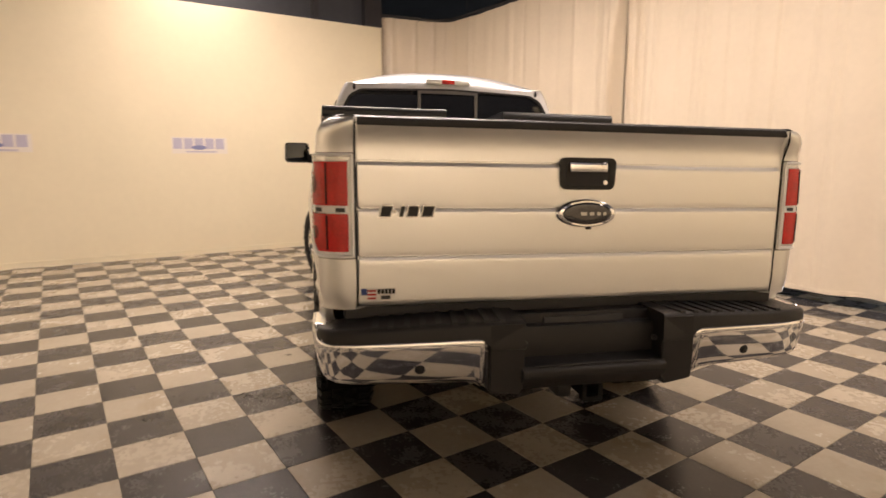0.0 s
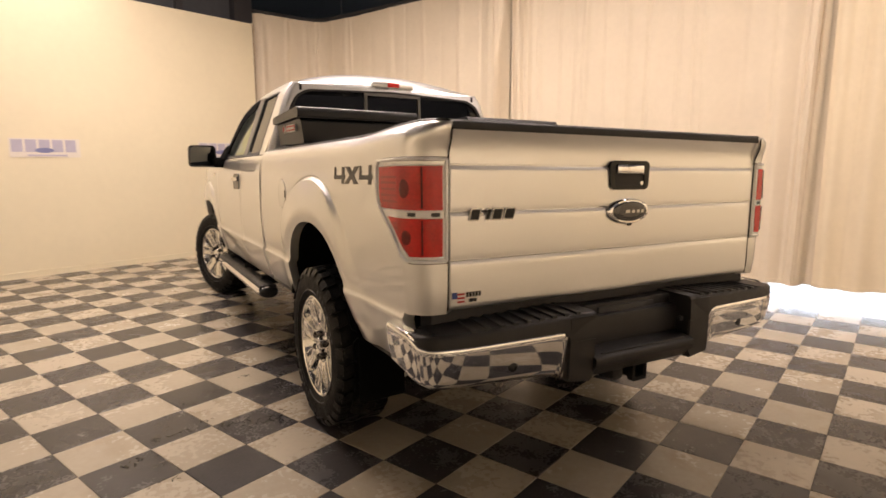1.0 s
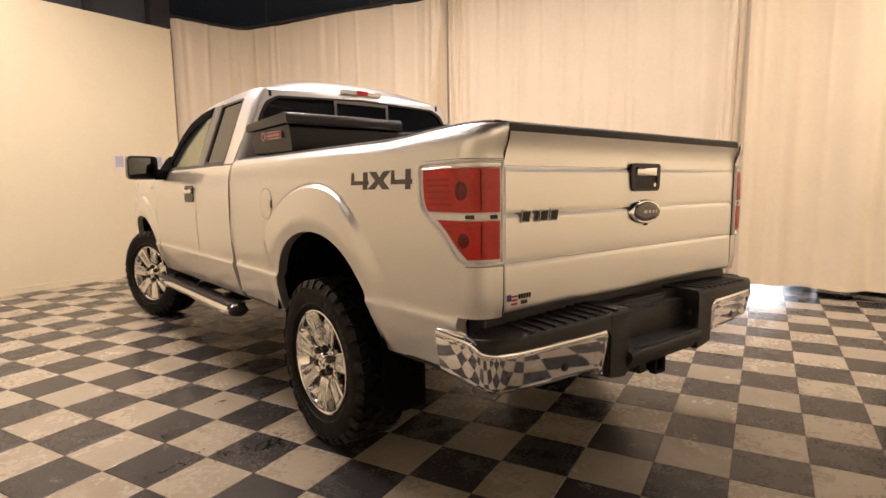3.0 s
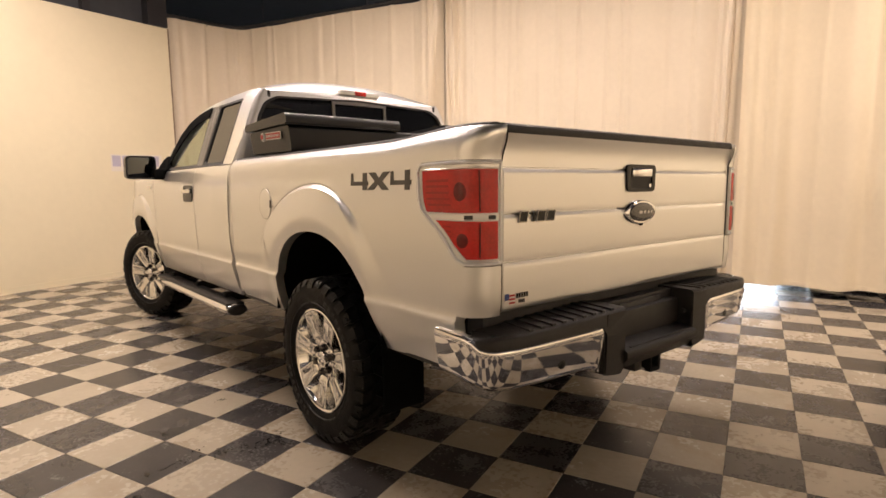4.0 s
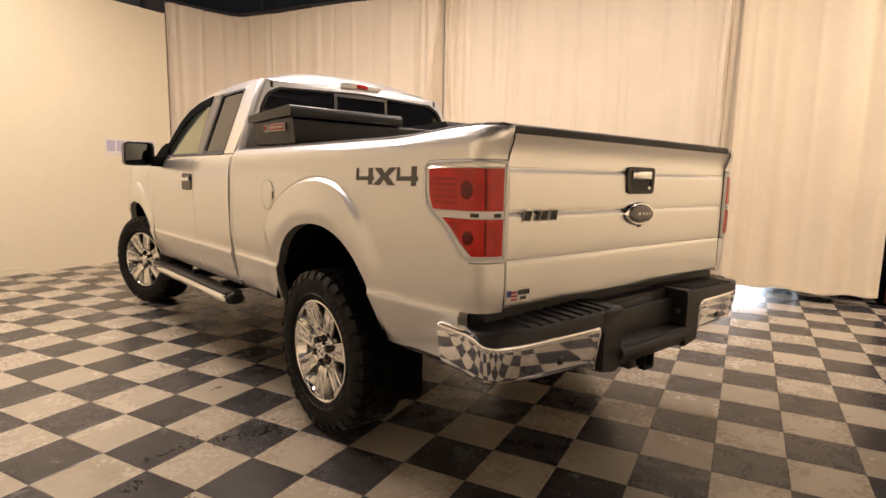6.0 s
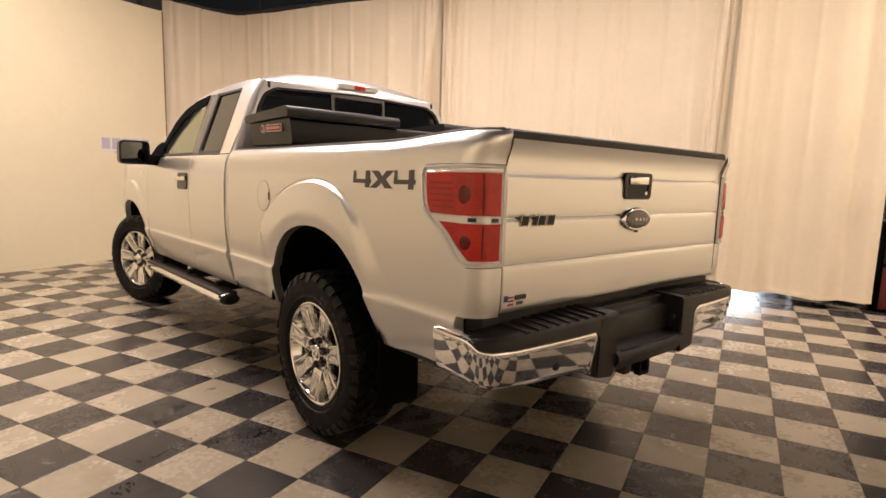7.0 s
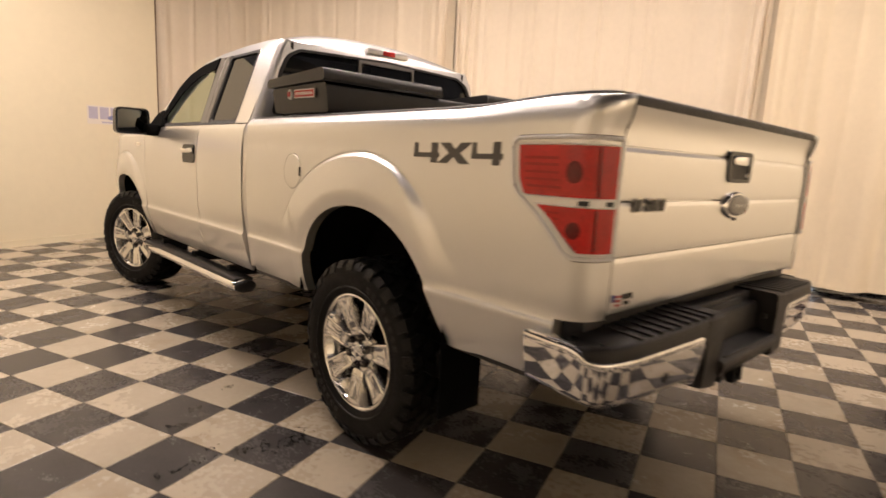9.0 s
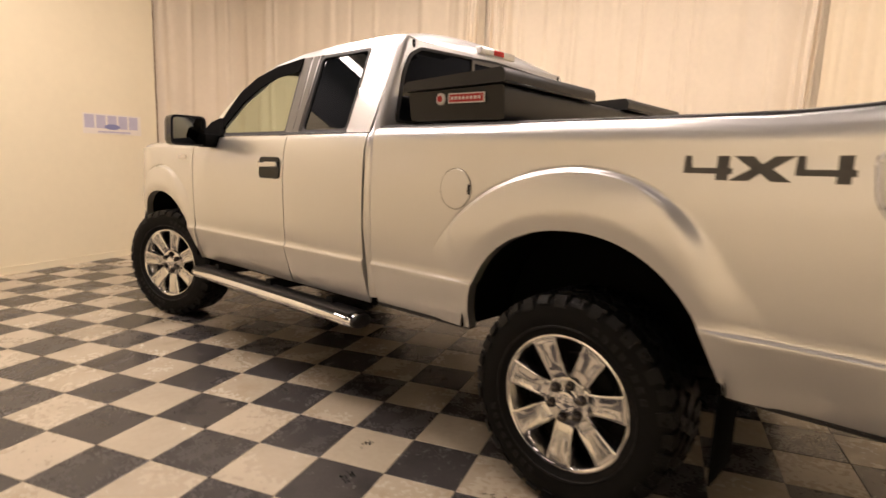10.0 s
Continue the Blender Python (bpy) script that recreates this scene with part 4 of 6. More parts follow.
    part("gasket", rake(mirrored(tube(bmesh.new(), loop(1.0475, 1.1905, lambda z: 0.021, lambda z: max(0.064, end(z) - 0.043), 0.0055), 0.0032, 6, cap=False), sx)), M["bezel"], lamp)
    part("lens_seam", rake(mirrored(lamp_patch([1.06, 1.18], lambda z: (0.094, 0.0975), 0.0140, 0.004, 2), sx)), M["red_dark"], lamp)
    part("lens_seam", rake(mirrored(lamp_patch([1.222, 1.358], lambda z: (0.094, 0.0975), 0.0140, 0.004, 2), sx)), M["red_dark"], lamp)

# ---- rear bumper ----
BUMP = [(-1.046, 0.20), (-1.052, 0.10), (-1.050, 0.03), (-1.036, -0.03), (-1.005, -0.07), (-0.95, -0.096), (-0.85, -0.115), (-0.60, -0.132), (-0.42, -0.140), (0.0, -0.146)]


def bump_path(n=24):
    """The bumper's plan as a smooth curve through BUMP: the place and way at s metres from its front end."""
    k = [Vector((x, y, 0)) for x, y in BUMP]
    k = [k[0] * 2 - k[1]] + k + [Vector((-k[-2].x, k[-2].y, 0))]
    pts, marks = [], [0]
    for a, b, c, d in zip(k, k[1:], k[2:], k[3:]):
        for i in range(n):
            t = i / n
            pts.append(0.5 * (2 * b + (c - a) * t + (2 * a - 5 * b + 4 * c - d) * t * t + (3 * b - a - 3 * c + d) * t ** 3))
        marks.append(len(pts))
    pts.append(k[-2])
    way = [0]
    for a, b in zip(pts, pts[1:]):
        way.append(way[-1] + (b - a).length)
    xs, ys = [p.x for p in pts], [p.y for p in pts]

    def at(s):
        return Vector((float(np.interp(s, way, xs)), float(np.interp(s, way, ys)), 0))

    return at, [way[m] for m in marks]


b_at, b_len = bump_path()
B_SIDE, B_END = b_len[3], b_len[8]          # round the corner; the chrome's inner end


def b_out(s):
    d = (b_at(s + 0.03) - b_at(s - 0.03)).normalized()
    return Vector((d.y, -d.x, 0))


def b_pt(s, z, off):
    return b_at(s) + b_out(s) * off + Vector((0, 0, z))


def chrome_top(s):
    return interp([(0.0, 0.785), (0.17, 0.782), (0.205, 0.772), (0.24, 0.748), (0.29, 0.741), (B_END, 0.748)], s) - 0.045 * (1 - math.sqrt(1 - min(1.0, max(0.0, (s - B_END + 0.045) / 0.045)) ** 2))


def chrome_bot(s):
    return interp([(0.0, 0.604), (0.1, 0.600), (0.3, 0.575), (B_END - 0.10, 0.566), (B_END - 0.05, 0.560), (B_END - 0.03, 0.545), (B_END, 0.540)], s)


bumper = part("rear_bumper", rake(quadbox(-0.98, 0.98, -0.06, 0.02, 0.58, 0.76, 0.02)), M["black"], truck, "black and chrome step bumper")
for sx in (-1, 1):
    ss = lin(0.0, B_END, 110)
    prof = [(0.0, -0.05), (0.0, -0.024), (0.02, -0.013), (0.055, -0.0065)] + [(k, 0.004 - 0.018 * (k - 0.52) ** 2 - 0.10 * max(0.0, 0.2 - k) ** 2) for k in lin(0.11, 0.89, 10)] + [(0.925, -0.0002), (0.955, -0.003), (0.98, -0.0075), (1.0, -0.015), (1.0, -0.05)]
    bm = bmesh.new()
    rows = []
    for s in ss:
        z0, z1 = chrome_bot(s), chrome_top(s)
        e = 1 - max(0, (s - (B_END - 0.03)) / 0.03) ** 2
        rows.append([bm.verts.new(b_pt(s, z0 + (z1 - z0) * k, o - 0.028 * (1 - e) - 0.028 * (1 - k))) for k, o in prof])
    for a, b in zip(rows, rows[1:]):
        for k in range(len(prof) - 1):
            bm.faces.new((a[k], a[k + 1], b[k + 1], b[k]))
    bm.faces.new(rows[0]); bm.faces.new(rows[-1])
    cap = part("chrome_cap", rake(mirrored(bm, sx)), M["chrome"], bumper, "polished chrome bumper corner", angle=60)
    # rolled lip along the cap's upper edge and down its inner end
    rim_line = [b_pt(s, chrome_top(s) - 0.002, -0.010) for s in lin(0.02, B_END - 0.012, 60)]
    s_in = B_END - 0.008
    rim_line += [b_pt(s_in, chrome_top(s_in) - 0.004 + (chrome_bot(s_in) + 0.010 - chrome_top(s_in)) * k / 12, -0.014 - 0.026 * k / 12) for k in range(1, 13)]
    part("rolled_lip", rake(mirrored(tube(bmesh.new(), rim_line, 0.0055, 8), sx)), M["chrome"], cap)
    # parking sensor
    for s in (0.62,):
        bm = bmesh.new()
        p, o = b_pt(s, 0.635, -0.0125), b_out(s)
        lathe(bm, [(0.0, 0.002), (0.016, 0.002), (0.019, 0.0005), (0.020, -0.01)], 20, Matrix.Translation(p) @ o.to_track_quat("X", "Z").to_matrix().to_4x4())
        part("parking_sensor", rake(mirrored(bm, sx)), M["gloss_black"], cap)
    # black step pad over the chrome, with cross ribs
    ss = lin(0.13, B_END + 0.135, 44)
    bm = bmesh.new()
    rows = []
    for s in ss:
        zt = interp([(0.13, 0.776), (0.30, 0.784), (B_END, 0.803), (B_END + 0.2, 0.806)], s)
        zb = chrome_top(min(s, B_END)) - 0.012
        p, o = b_at(s), b_out(s)
        inn = Vector((p.x, 0.06, 0)) if s > 0.30 else p - o * min(0.13, 0.05 + (s - 0.13) * 0.8)
        rows.append([bm.verts.new(v) for v in (b_pt(s, zb, -0.012), b_pt(s, zb + 0.006, -0.004), b_pt(s, zt - 0.016, -0.006), b_pt(s, zt - 0.004, -0.012), b_pt(s, zt, -0.024), Vector((inn.x, inn.y, zt + 0.004)), Vector((inn.x, inn.y, zt - 0.05)))])
    for a, b in zip(rows, rows[1:]):
        for k in range(6):
            bm.faces.new((a[k], a[k + 1], b[k + 1], b[k]))
    bm.faces.new(rows[0]); bm.faces.new(rows[-1])
    pad = part("step_pad", rake(mirrored(bm, sx)), M["black"], bumper, "black ribbed step pad", angle=50)
    for k in range(9):
        s = 0.46 + k * 0.058
        p = b_at(s)
        zt = interp([(0.185, 0.776), (0.30, 0.782), (B_END, 0.803)], s)
        bm = bmesh.new()
        v = [Vector((p.x - 0.010, p.y + 0.014, zt)), Vector((p.x + 0.010, p.y + 0.014, zt)), Vector((p.x + 0.034, 0.05, zt + 0.003)), Vector((p.x + 0.014, 0.05, zt + 0.003))]
        lo, hi = [bm.verts.new(q - Vector((0, 0, 0.004))) for q in v], [bm.verts.new(q + Vector((0, 0, 0.008))) for q in v]
        for i in range(4):
            bm.faces.new((lo[i], lo[(i + 1) % 4], hi[(i + 1) % 4], hi[i]))
        bm.faces.new(hi)
        part("rib", rake(mirrored(bm, sx)), M["trim"], pad, smooth=False)
    # block between the chrome and the recess
    bm = prism(rounded([(-0.425, 0.535), (-0.30, 0.515), (-0.285, 0.56), (-0.285, 0.80), (-0.425, 0.80)], 0.012, 3), lambda u, v, w: Vector((u, -0.137 + w + 0.05 * max(0, 0.60 - v), v)), 0.16)
    bmesh.ops.bevel(bm, geom=[e for e in bm.edges if abs(e.verts[0].co.y - e.verts[1].co.y) < 0.02 and e.verts[0].co.y < -0.1], offset=0.008, segments=2, affect="EDGES")
    blk = part("bumper_block", rake(mirrored(bm, sx)), M["black"], bumper)
    bm = bmesh.new()
    lathe(bm, [(0.0, 0.006), (0.008, 0.006), (0.012, 0.0), (0.012, -0.01)], 12, Matrix.Translation((-0.268, -0.10, 0.70)) @ Matrix.Rotation(radians(-60), 4, "Z"))
    part("plate_lamp", rake(mirrored(bm, sx)), M["black"], blk)
# recess and lower step in the middle
part("recess_back", rake(quadbox(-0.30, 0.30, -0.02, 0.04, 0.60, 0.80, 0.006)), M["black"], bumper)
part("recess_panel", rake(quadbox(-0.17, 0.17, -0.03, -0.018, 0.67, 0.785, 0.006)), M["trim"], bumper, "dark plain plate holder")
bm = prism(rounded([(-0.155, 0.585), (-0.155, 0.612), (-0.13, 0.626), (0.0, 0.648), (0.0, 0.54), (-0.11, 0.528)], 0.008, 3), lambda u, v, w: Vector((-0.295 + w, u, v)), 0.59)
low = part("lower_step", rake(bm), M["black"], bumper)
part("step_strip", rake(quadbox(-0.25, 0.25, -0.142, -0.128, 0.622, 0.629, 0.003)), M["trim"], low)
part("step_strip", rake(quadbox(-0.20, 0.20, -0.035, -0.020, 0.645, 0.653, 0.003)), M["trim"], low)

# hitch and underside
hitch = part("hitch_receiver", plate(rounded([(-0.033, 0.480), (0.033, 0.480), (0.033, 0.546), (-0.033, 0.546)], 0.006), [rounded([(-0.025, 0.488), (0.025, 0.488), (0.025, 0.538), (-0.025, 0.538)], 0.004)], lambda u, v, w: Vector((u + 0.01, -0.105 + w, v)), 0.32), M["frame"], truck, "black square hitch receiver", smooth=False)
part("collar", plate(rounded([(-0.042, 0.471), (0.042, 0.471), (0.042, 0.555), (-0.042, 0.555)], 0.008), [rounded([(-0.032, 0.481), (0.032, 0.481), (0.032, 0.545), (-0.032, 0.545)], 0.004)], lambda u, v, w: Vector((u + 0.01, -0.108 + w, v)), 0.03), M["frame"], hitch, smooth=False)
part("cross_tube", tube(bmesh.new(), [(-0.6, 0.10, 0.545), (0.6, 0.10, 0.545)], 0.035, 12), M["frame"], truck)
part("wiring_plug", quadbox(-0.13, -0.07, -0.09, 0.05, 0.49, 0.55, 0.01), M["black"], truck)
for sx in (-1, 1):
    part("frame_rail", rake(quadbox(sx * 0.42 - 0.05, sx * 0.42 + 0.05, 0.05, 5.5, 0.52, 0.68, 0.01)), M["frame"], truck)
    part("leaf_spring", tube(bmesh.new(), [(sx * 0.55, REAR + d, 0.56 - 0.13 * (1 - (d / 0.6) ** 2)) for d in lin(-0.6, 0.6, 10)], 0.035, 6), M["frame"], truck)
    part("shock", tube(bmesh.new(), [(sx * 0.5, REAR - 0.12, 0.34), (sx * 0.42, REAR - 0.3, 0.68)], 0.03, 10), M["frame"], truck)
    # mud flap
    bm = quadbox(sx * 0.875 - 0.115, sx * 0.875 + 0.115, 0.635, 0.647, 0.30, 0.72, 0.004)
    part("mud_flap", bm, M["well"], truck, "black mud flap behind the rear wheel")
    # wheel wells: open boxes under the arches
    for cy, r, top in ((REAR, 0.555, 1.11), (FRONT, 0.51, 1.07)):
        bm = bmesh.new()
        outl = [(cy - r, 0.605), (cy - r, 0.62)] + [(cy - r * math.cos(t), 0.62 + (top - 0.60) * math.sin(t)) for t in lin(0, math.pi, 20)[1:-1]] + [(cy + r, 0.62), (cy + r, 0.605)]
        a = [bm.verts.new((sx * 1.0, y, z)) for y, z in outl]
        b = [bm.verts.new((sx * 0.60, y, z)) for y, z in outl]
        for k in range(len(a) - 1):
            bm.faces.new((a[k], a[k + 1], b[k + 1], b[k]))
        bm.faces.new(b)
        part("wheel_well", rake(bm), M["well"], truck)
part("rear_axle", tube(bmesh.new(), [(-0.8, REAR, HUB), (0.8, REAR, HUB)], 0.05, 12), M["frame"], truck)
bm = bmesh.new()
bmesh.ops.create_uvsphere(bm, u_segments=16, v_segments=10, radius=0.16, matrix=Matrix.Translation((0.0, REAR, HUB)))
part("differential", bm, M["frame"], truck)
bm = bmesh.new()
for r, z in ((0.36, 0.60), (0.30, 0.57)):
    tube(bm, [(r * math.cos(t), 0.52 + r * math.sin(t) * 0.85, 0.64) for t in lin(0, 2 * math.pi, 24)], 0.08, 8, cap=False)
part("spare_tyre", bm, M["rubber"], truck, "spare tyre slung under the bed")
part("exhaust_pipe", tube(bmesh.new(), [(0.35, 2.6, 0.48), (0.45, 1.9, 0.47), (0.62, 0.8, 0.5), (0.86, 0.42, 0.47)], 0.035, 10), M["frame"], truck)
part("under_body", rake(quadbox(-0.9, 0.9, 2.35, 4.3, 0.60, 0.64)), M["well"], truck, smooth=False)


# ---- wheels ----
def build_wheel(parent):
    wheel = new("wheel")
    wheel.parent = parent
    R = HUB + 0.002
    bm = bmesh.new()
    half = [(0.268, 0.10), (0.272, 0.122), (0.285, 0.134), (0.31, 0.143), (0.345, 0.147), (0.375, 0.145), (0.395, 0.139), (0.408, 0.130), (0.4155, 0.116), (R - 0.013, 0.09), (R - 0.012, 0.0)]
    lathe(bm, half + [(r, -h) for r, h in half[-2::-1]], 72)
    tyre = part("tyre", bm, M["rubber"], wheel, "chunky black all-terrain tyre", angle=35)
    bm = bmesh.new()
    # tread blocks in four staggered rows, with shoulder lugs
    n = 34
    for k in range(n):
        a0 = 2 * math.pi * k / n
        for row, (h0, h1, da, r0, r1) in enumerate(((0.078, 0.128, 0.0, R, R - 0.004), (0.012, 0.070, 0.5, R, R), (-0.058, 0.006, 0.0, R, R), (-0.128, -0.070, 0.5, R - 0.004, R))):
            w = 2 * math.pi / n * (0.33 if row in (0, 3) else 0.34)
            c = a0 + da * 2 * math.pi / n
            sk = 0.05 * (1 if k % 2 else -1) if row in (1, 2) else 0.02
            base = R - 0.016
            q = []
            for h, ang, top in ((h0, c - w + sk, r1 if row == 3 else r0), (h0, c + w + sk, r1 if row == 3 else r0), (h1, c + w - sk, r1 if row == 0 else r0), (h1, c - w - sk, r1 if row == 0 else r0)):
                q.append((h, ang, top))
            lo = [bm.verts.new((h, base * math.cos(a), base * math.sin(a))) for h, a, t in q]
            hi = [bm.verts.new((h * 0.985, t * math.cos(a), t * math.sin(a))) for h, a, t in q]
            for i in range(4):
                bm.faces.new((lo[i], lo[(i + 1) % 4], hi[(i + 1) % 4], hi[i]))
            bm.faces.new(hi)
        # shoulder lug, alternately long and short down the sidewall
        low_r = 0.380 if k % 2 else 0.395
        for sgn in (1, -1):
            w = 2 * math.pi / n * 0.33
            pts = [(R - 0.004, 0.128), (0.408, 0.141), (low_r, 0.1495)]
            la = [bm.verts.new((sgn * h, r * math.cos(a0 - w), r * math.sin(a0 - w))) for r, h in pts]
            lb = [bm.verts.new((sgn * h, r * math.cos(a0 + w), r * math.sin(a0 + w))) for r, h in pts]
            ia = [bm.verts.new((sgn * (h - 0.018), (r - 0.004) * math.cos(a0 - w), (r - 0.004) * math.sin(a0 - w))) for r, h in pts]
            ib = [bm.verts.new((sgn * (h - 0.018), (r - 0.004) * math.cos(a0 + w), (r - 0.004) * math.sin(a0 + w))) for r, h in pts]
            for i in range(2):
                bm.faces.new((la[i], la[i + 1], lb[i + 1], lb[i]))
                bm.faces.new((la[i], ia[i], ia[i + 1], la[i + 1]))
                bm.faces.new((lb[i], lb[i + 1], ib[i + 1], ib[i]))
            bm.faces.new((la[2], ia[2], ib[2], lb[2]))
    # raised ring and plain raised blocks on the sidewall
    lathe(bm, [(0.300, 0.140), (0.303, 0.1455), (0.307, 0.1455), (0.310, 0.142)], 60)
    for k in range(16):
        a0 = 2 * math.pi * (k % 8) / 8 * 0.16 + (0.3 if k < 8 else 3.44)
        lo = [bm.verts.new((0.1445 if i < 4 else 0.1478, r * math.cos(a), r * math.sin(a))) for i, (r, a) in enumerate([(0.325, a0), (0.325, a0 + 0.07), (0.352, a0 + 0.07), (0.352, a0)] * 2)]
        bm.faces.new(lo[4:])
        for i in range(4):
            bm.faces.new((lo[i], lo[(i + 1) % 4], lo[4 + (i + 1) % 4], lo[4 + i]))
    tagged(part("tread", bm, M["tread"], tyre, "deep off-road tread blocks", angle=35), kind="stuff")
    # rim: lip, dish and barrel
    bm = bmesh.new()
    lathe(bm, [(0.268, 0.104), (0.273, 0.124), (0.271, 0.131), (0.265, 0.133), (0.258, 0.129), (0.254, 0.120), (0.250, 0.108), (0.228, 0.062), (0.222, 0.040), (0.220, 0.0), (0.240, -0.11)], 72)
    rim = part("rim", bm, M["alloy"], wheel, "chrome rim with seven spokes")
    # spokes: a flat face between two raised edges, with sloping flanks, flowing into the lip
    for k in range(7):
        a0 = 2 * math.pi * k / 7 + 0.2
        bm = bmesh.new()
        secs = []
        for r, w, h in ((0.070, 0.032, 0.088), (0.084, 0.036, 0.098), (0.100, 0.039, 0.106), (0.125, 0.041, 0.113), (0.16, 0.043, 0.119), (0.20, 0.047, 0.124), (0.232, 0.051, 0.128), (0.250, 0.055, 0.1295), (0.262, 0.061, 0.129)):
            dip = 0.0035 * min(1.0, max(0.0, (0.25 - r) / 0.05))
            sec = [(-w * 1.12, h - 0.055), (-w * 1.06, h - 0.016), (-w, h - 0.003), (-w * 0.90, h), (-w * 0.74, h), (-w * 0.62, h - dip), (0, h - dip * 0.8), (w * 0.62, h - dip), (w * 0.74, h), (w * 0.90, h), (w, h - 0.003), (w * 1.06, h - 0.016), (w * 1.12, h - 0.055)]
            secs.append([bm.verts.new((q, r * math.cos(a0) - p * math.sin(a0), r * math.sin(a0) + p * math.cos(a0))) for p, q in sec])
        for a, b in zip(secs, secs[1:]):
            for i in range(len(a) - 1):
                bm.faces.new((a[i], a[i + 1], b[i + 1], b[i]))
        bm.faces.new(secs[0])
        part("spoke", bm, M["alloy"], rim, angle=35)
    bm = bmesh.new()
    lathe(bm, [(0.112, 0.05), (0.110, 0.088), (0.104, 0.097), (0.094, 0.1005), (0.046, 0.1010)], 42)
    part("hub_face", bm, M["alloy"], rim)
    bm = bmesh.new()
    lathe(bm, [(0.047, 0.098), (0.046, 0.112), (0.042, 0.1175), (0.036, 0.119), (0.033, 0.117), (0.018, 0.1195), (0.0, 0.120)], 32)
    part("hub_cap", bm, M["chrome"], rim, "chrome hub cap")
    for k in range(6):
        a0 = 2 * math.pi * k / 6 + 0.35
        at = Matrix.Translation((0, 0.0685 * math.cos(a0), 0.0685 * math.sin(a0)))
        bm = bmesh.new()
        lathe(bm, [(0.0215, 0.099), (0.0205, 0.1065), (0.0185, 0.1065), (0.0165, 0.1025), (0.0, 0.1025)], 18, at)
        part("lug_pocket", bm, M["nut"], rim)
        bm = bmesh.new()
        lathe(bm, [(0.0175, 0.100), (0.017, 0.118), (0.014, 0.1245), (0.008, 0.1285), (0.0, 0.1295)], 14, at)
        part("lug_nut", bm, M["nut"], rim)
    bm = bmesh.new()
    lathe(bm, [(0.0, 0.03), (0.17, 0.03), (0.175, 0.025), (0.175, 0.0), (0.235, -0.01)], 40)
    part("brake_disc", bm, M["frame"], wheel)
    bm = bmesh.new()
    lathe(bm, [(0.0, 0.02), (0.007, 0.02), (0.008, 0.0)], 8, Matrix.Translation((0.085, 0.0, 0.0)) @ Matrix.Translation((0, 0.225 * math.cos(3.9), 0.225 * math.sin(3.9))))
    part("valve", bm, M["black"], wheel)
    return wheel


w0 = build_wheel(truck)
w0.matrix_world = pose(-0.897, REAR, HUB, 0, 0, 180)
for x, y, turn, spin in ((0.897, REAR, 0, 25), (-0.897, FRONT, 200, 10), (0.897, FRONT, 20, 40)):
    copy_thing(w0, pose(x, y, HUB, 0, 0, turn) @ pose(0, 0, 0, spin))

# ---- cab ----
def yz_side(y, z):
    return Vector((-side_w(z), y, z))


def gw(z):
    """Half the cab's width above the belt line."""
    return interp([(1.44, 0.996), (1.47, 0.985), (1.49, 0.968), (1.70, 0.893), (1.88, 0.830), (1.95, 0.798), (1.985, 0.772), (2.01, 0.745)], z)


def cab_map(u, v, w):
    return Vector((-gw(v) + w, u, v))


BELT = 1.478
TOPLINE = [(2.41, 1.990), (2.60, 2.002), (2.95, 2.000), (3.25, 1.980), (3.50, 1.940), (3.70, 1.872), (3.86, 1.80), (4.00, 1.70), (4.12, 1.59), (4.22, 1.50), (4.25, BELT)]
CAB_REAR = 2.372


def back_y(z):
    """The cab's back leans forwards a little towards the roof."""
    return max(2.356, CAB_REAR + 0.10 * (z - 1.95))


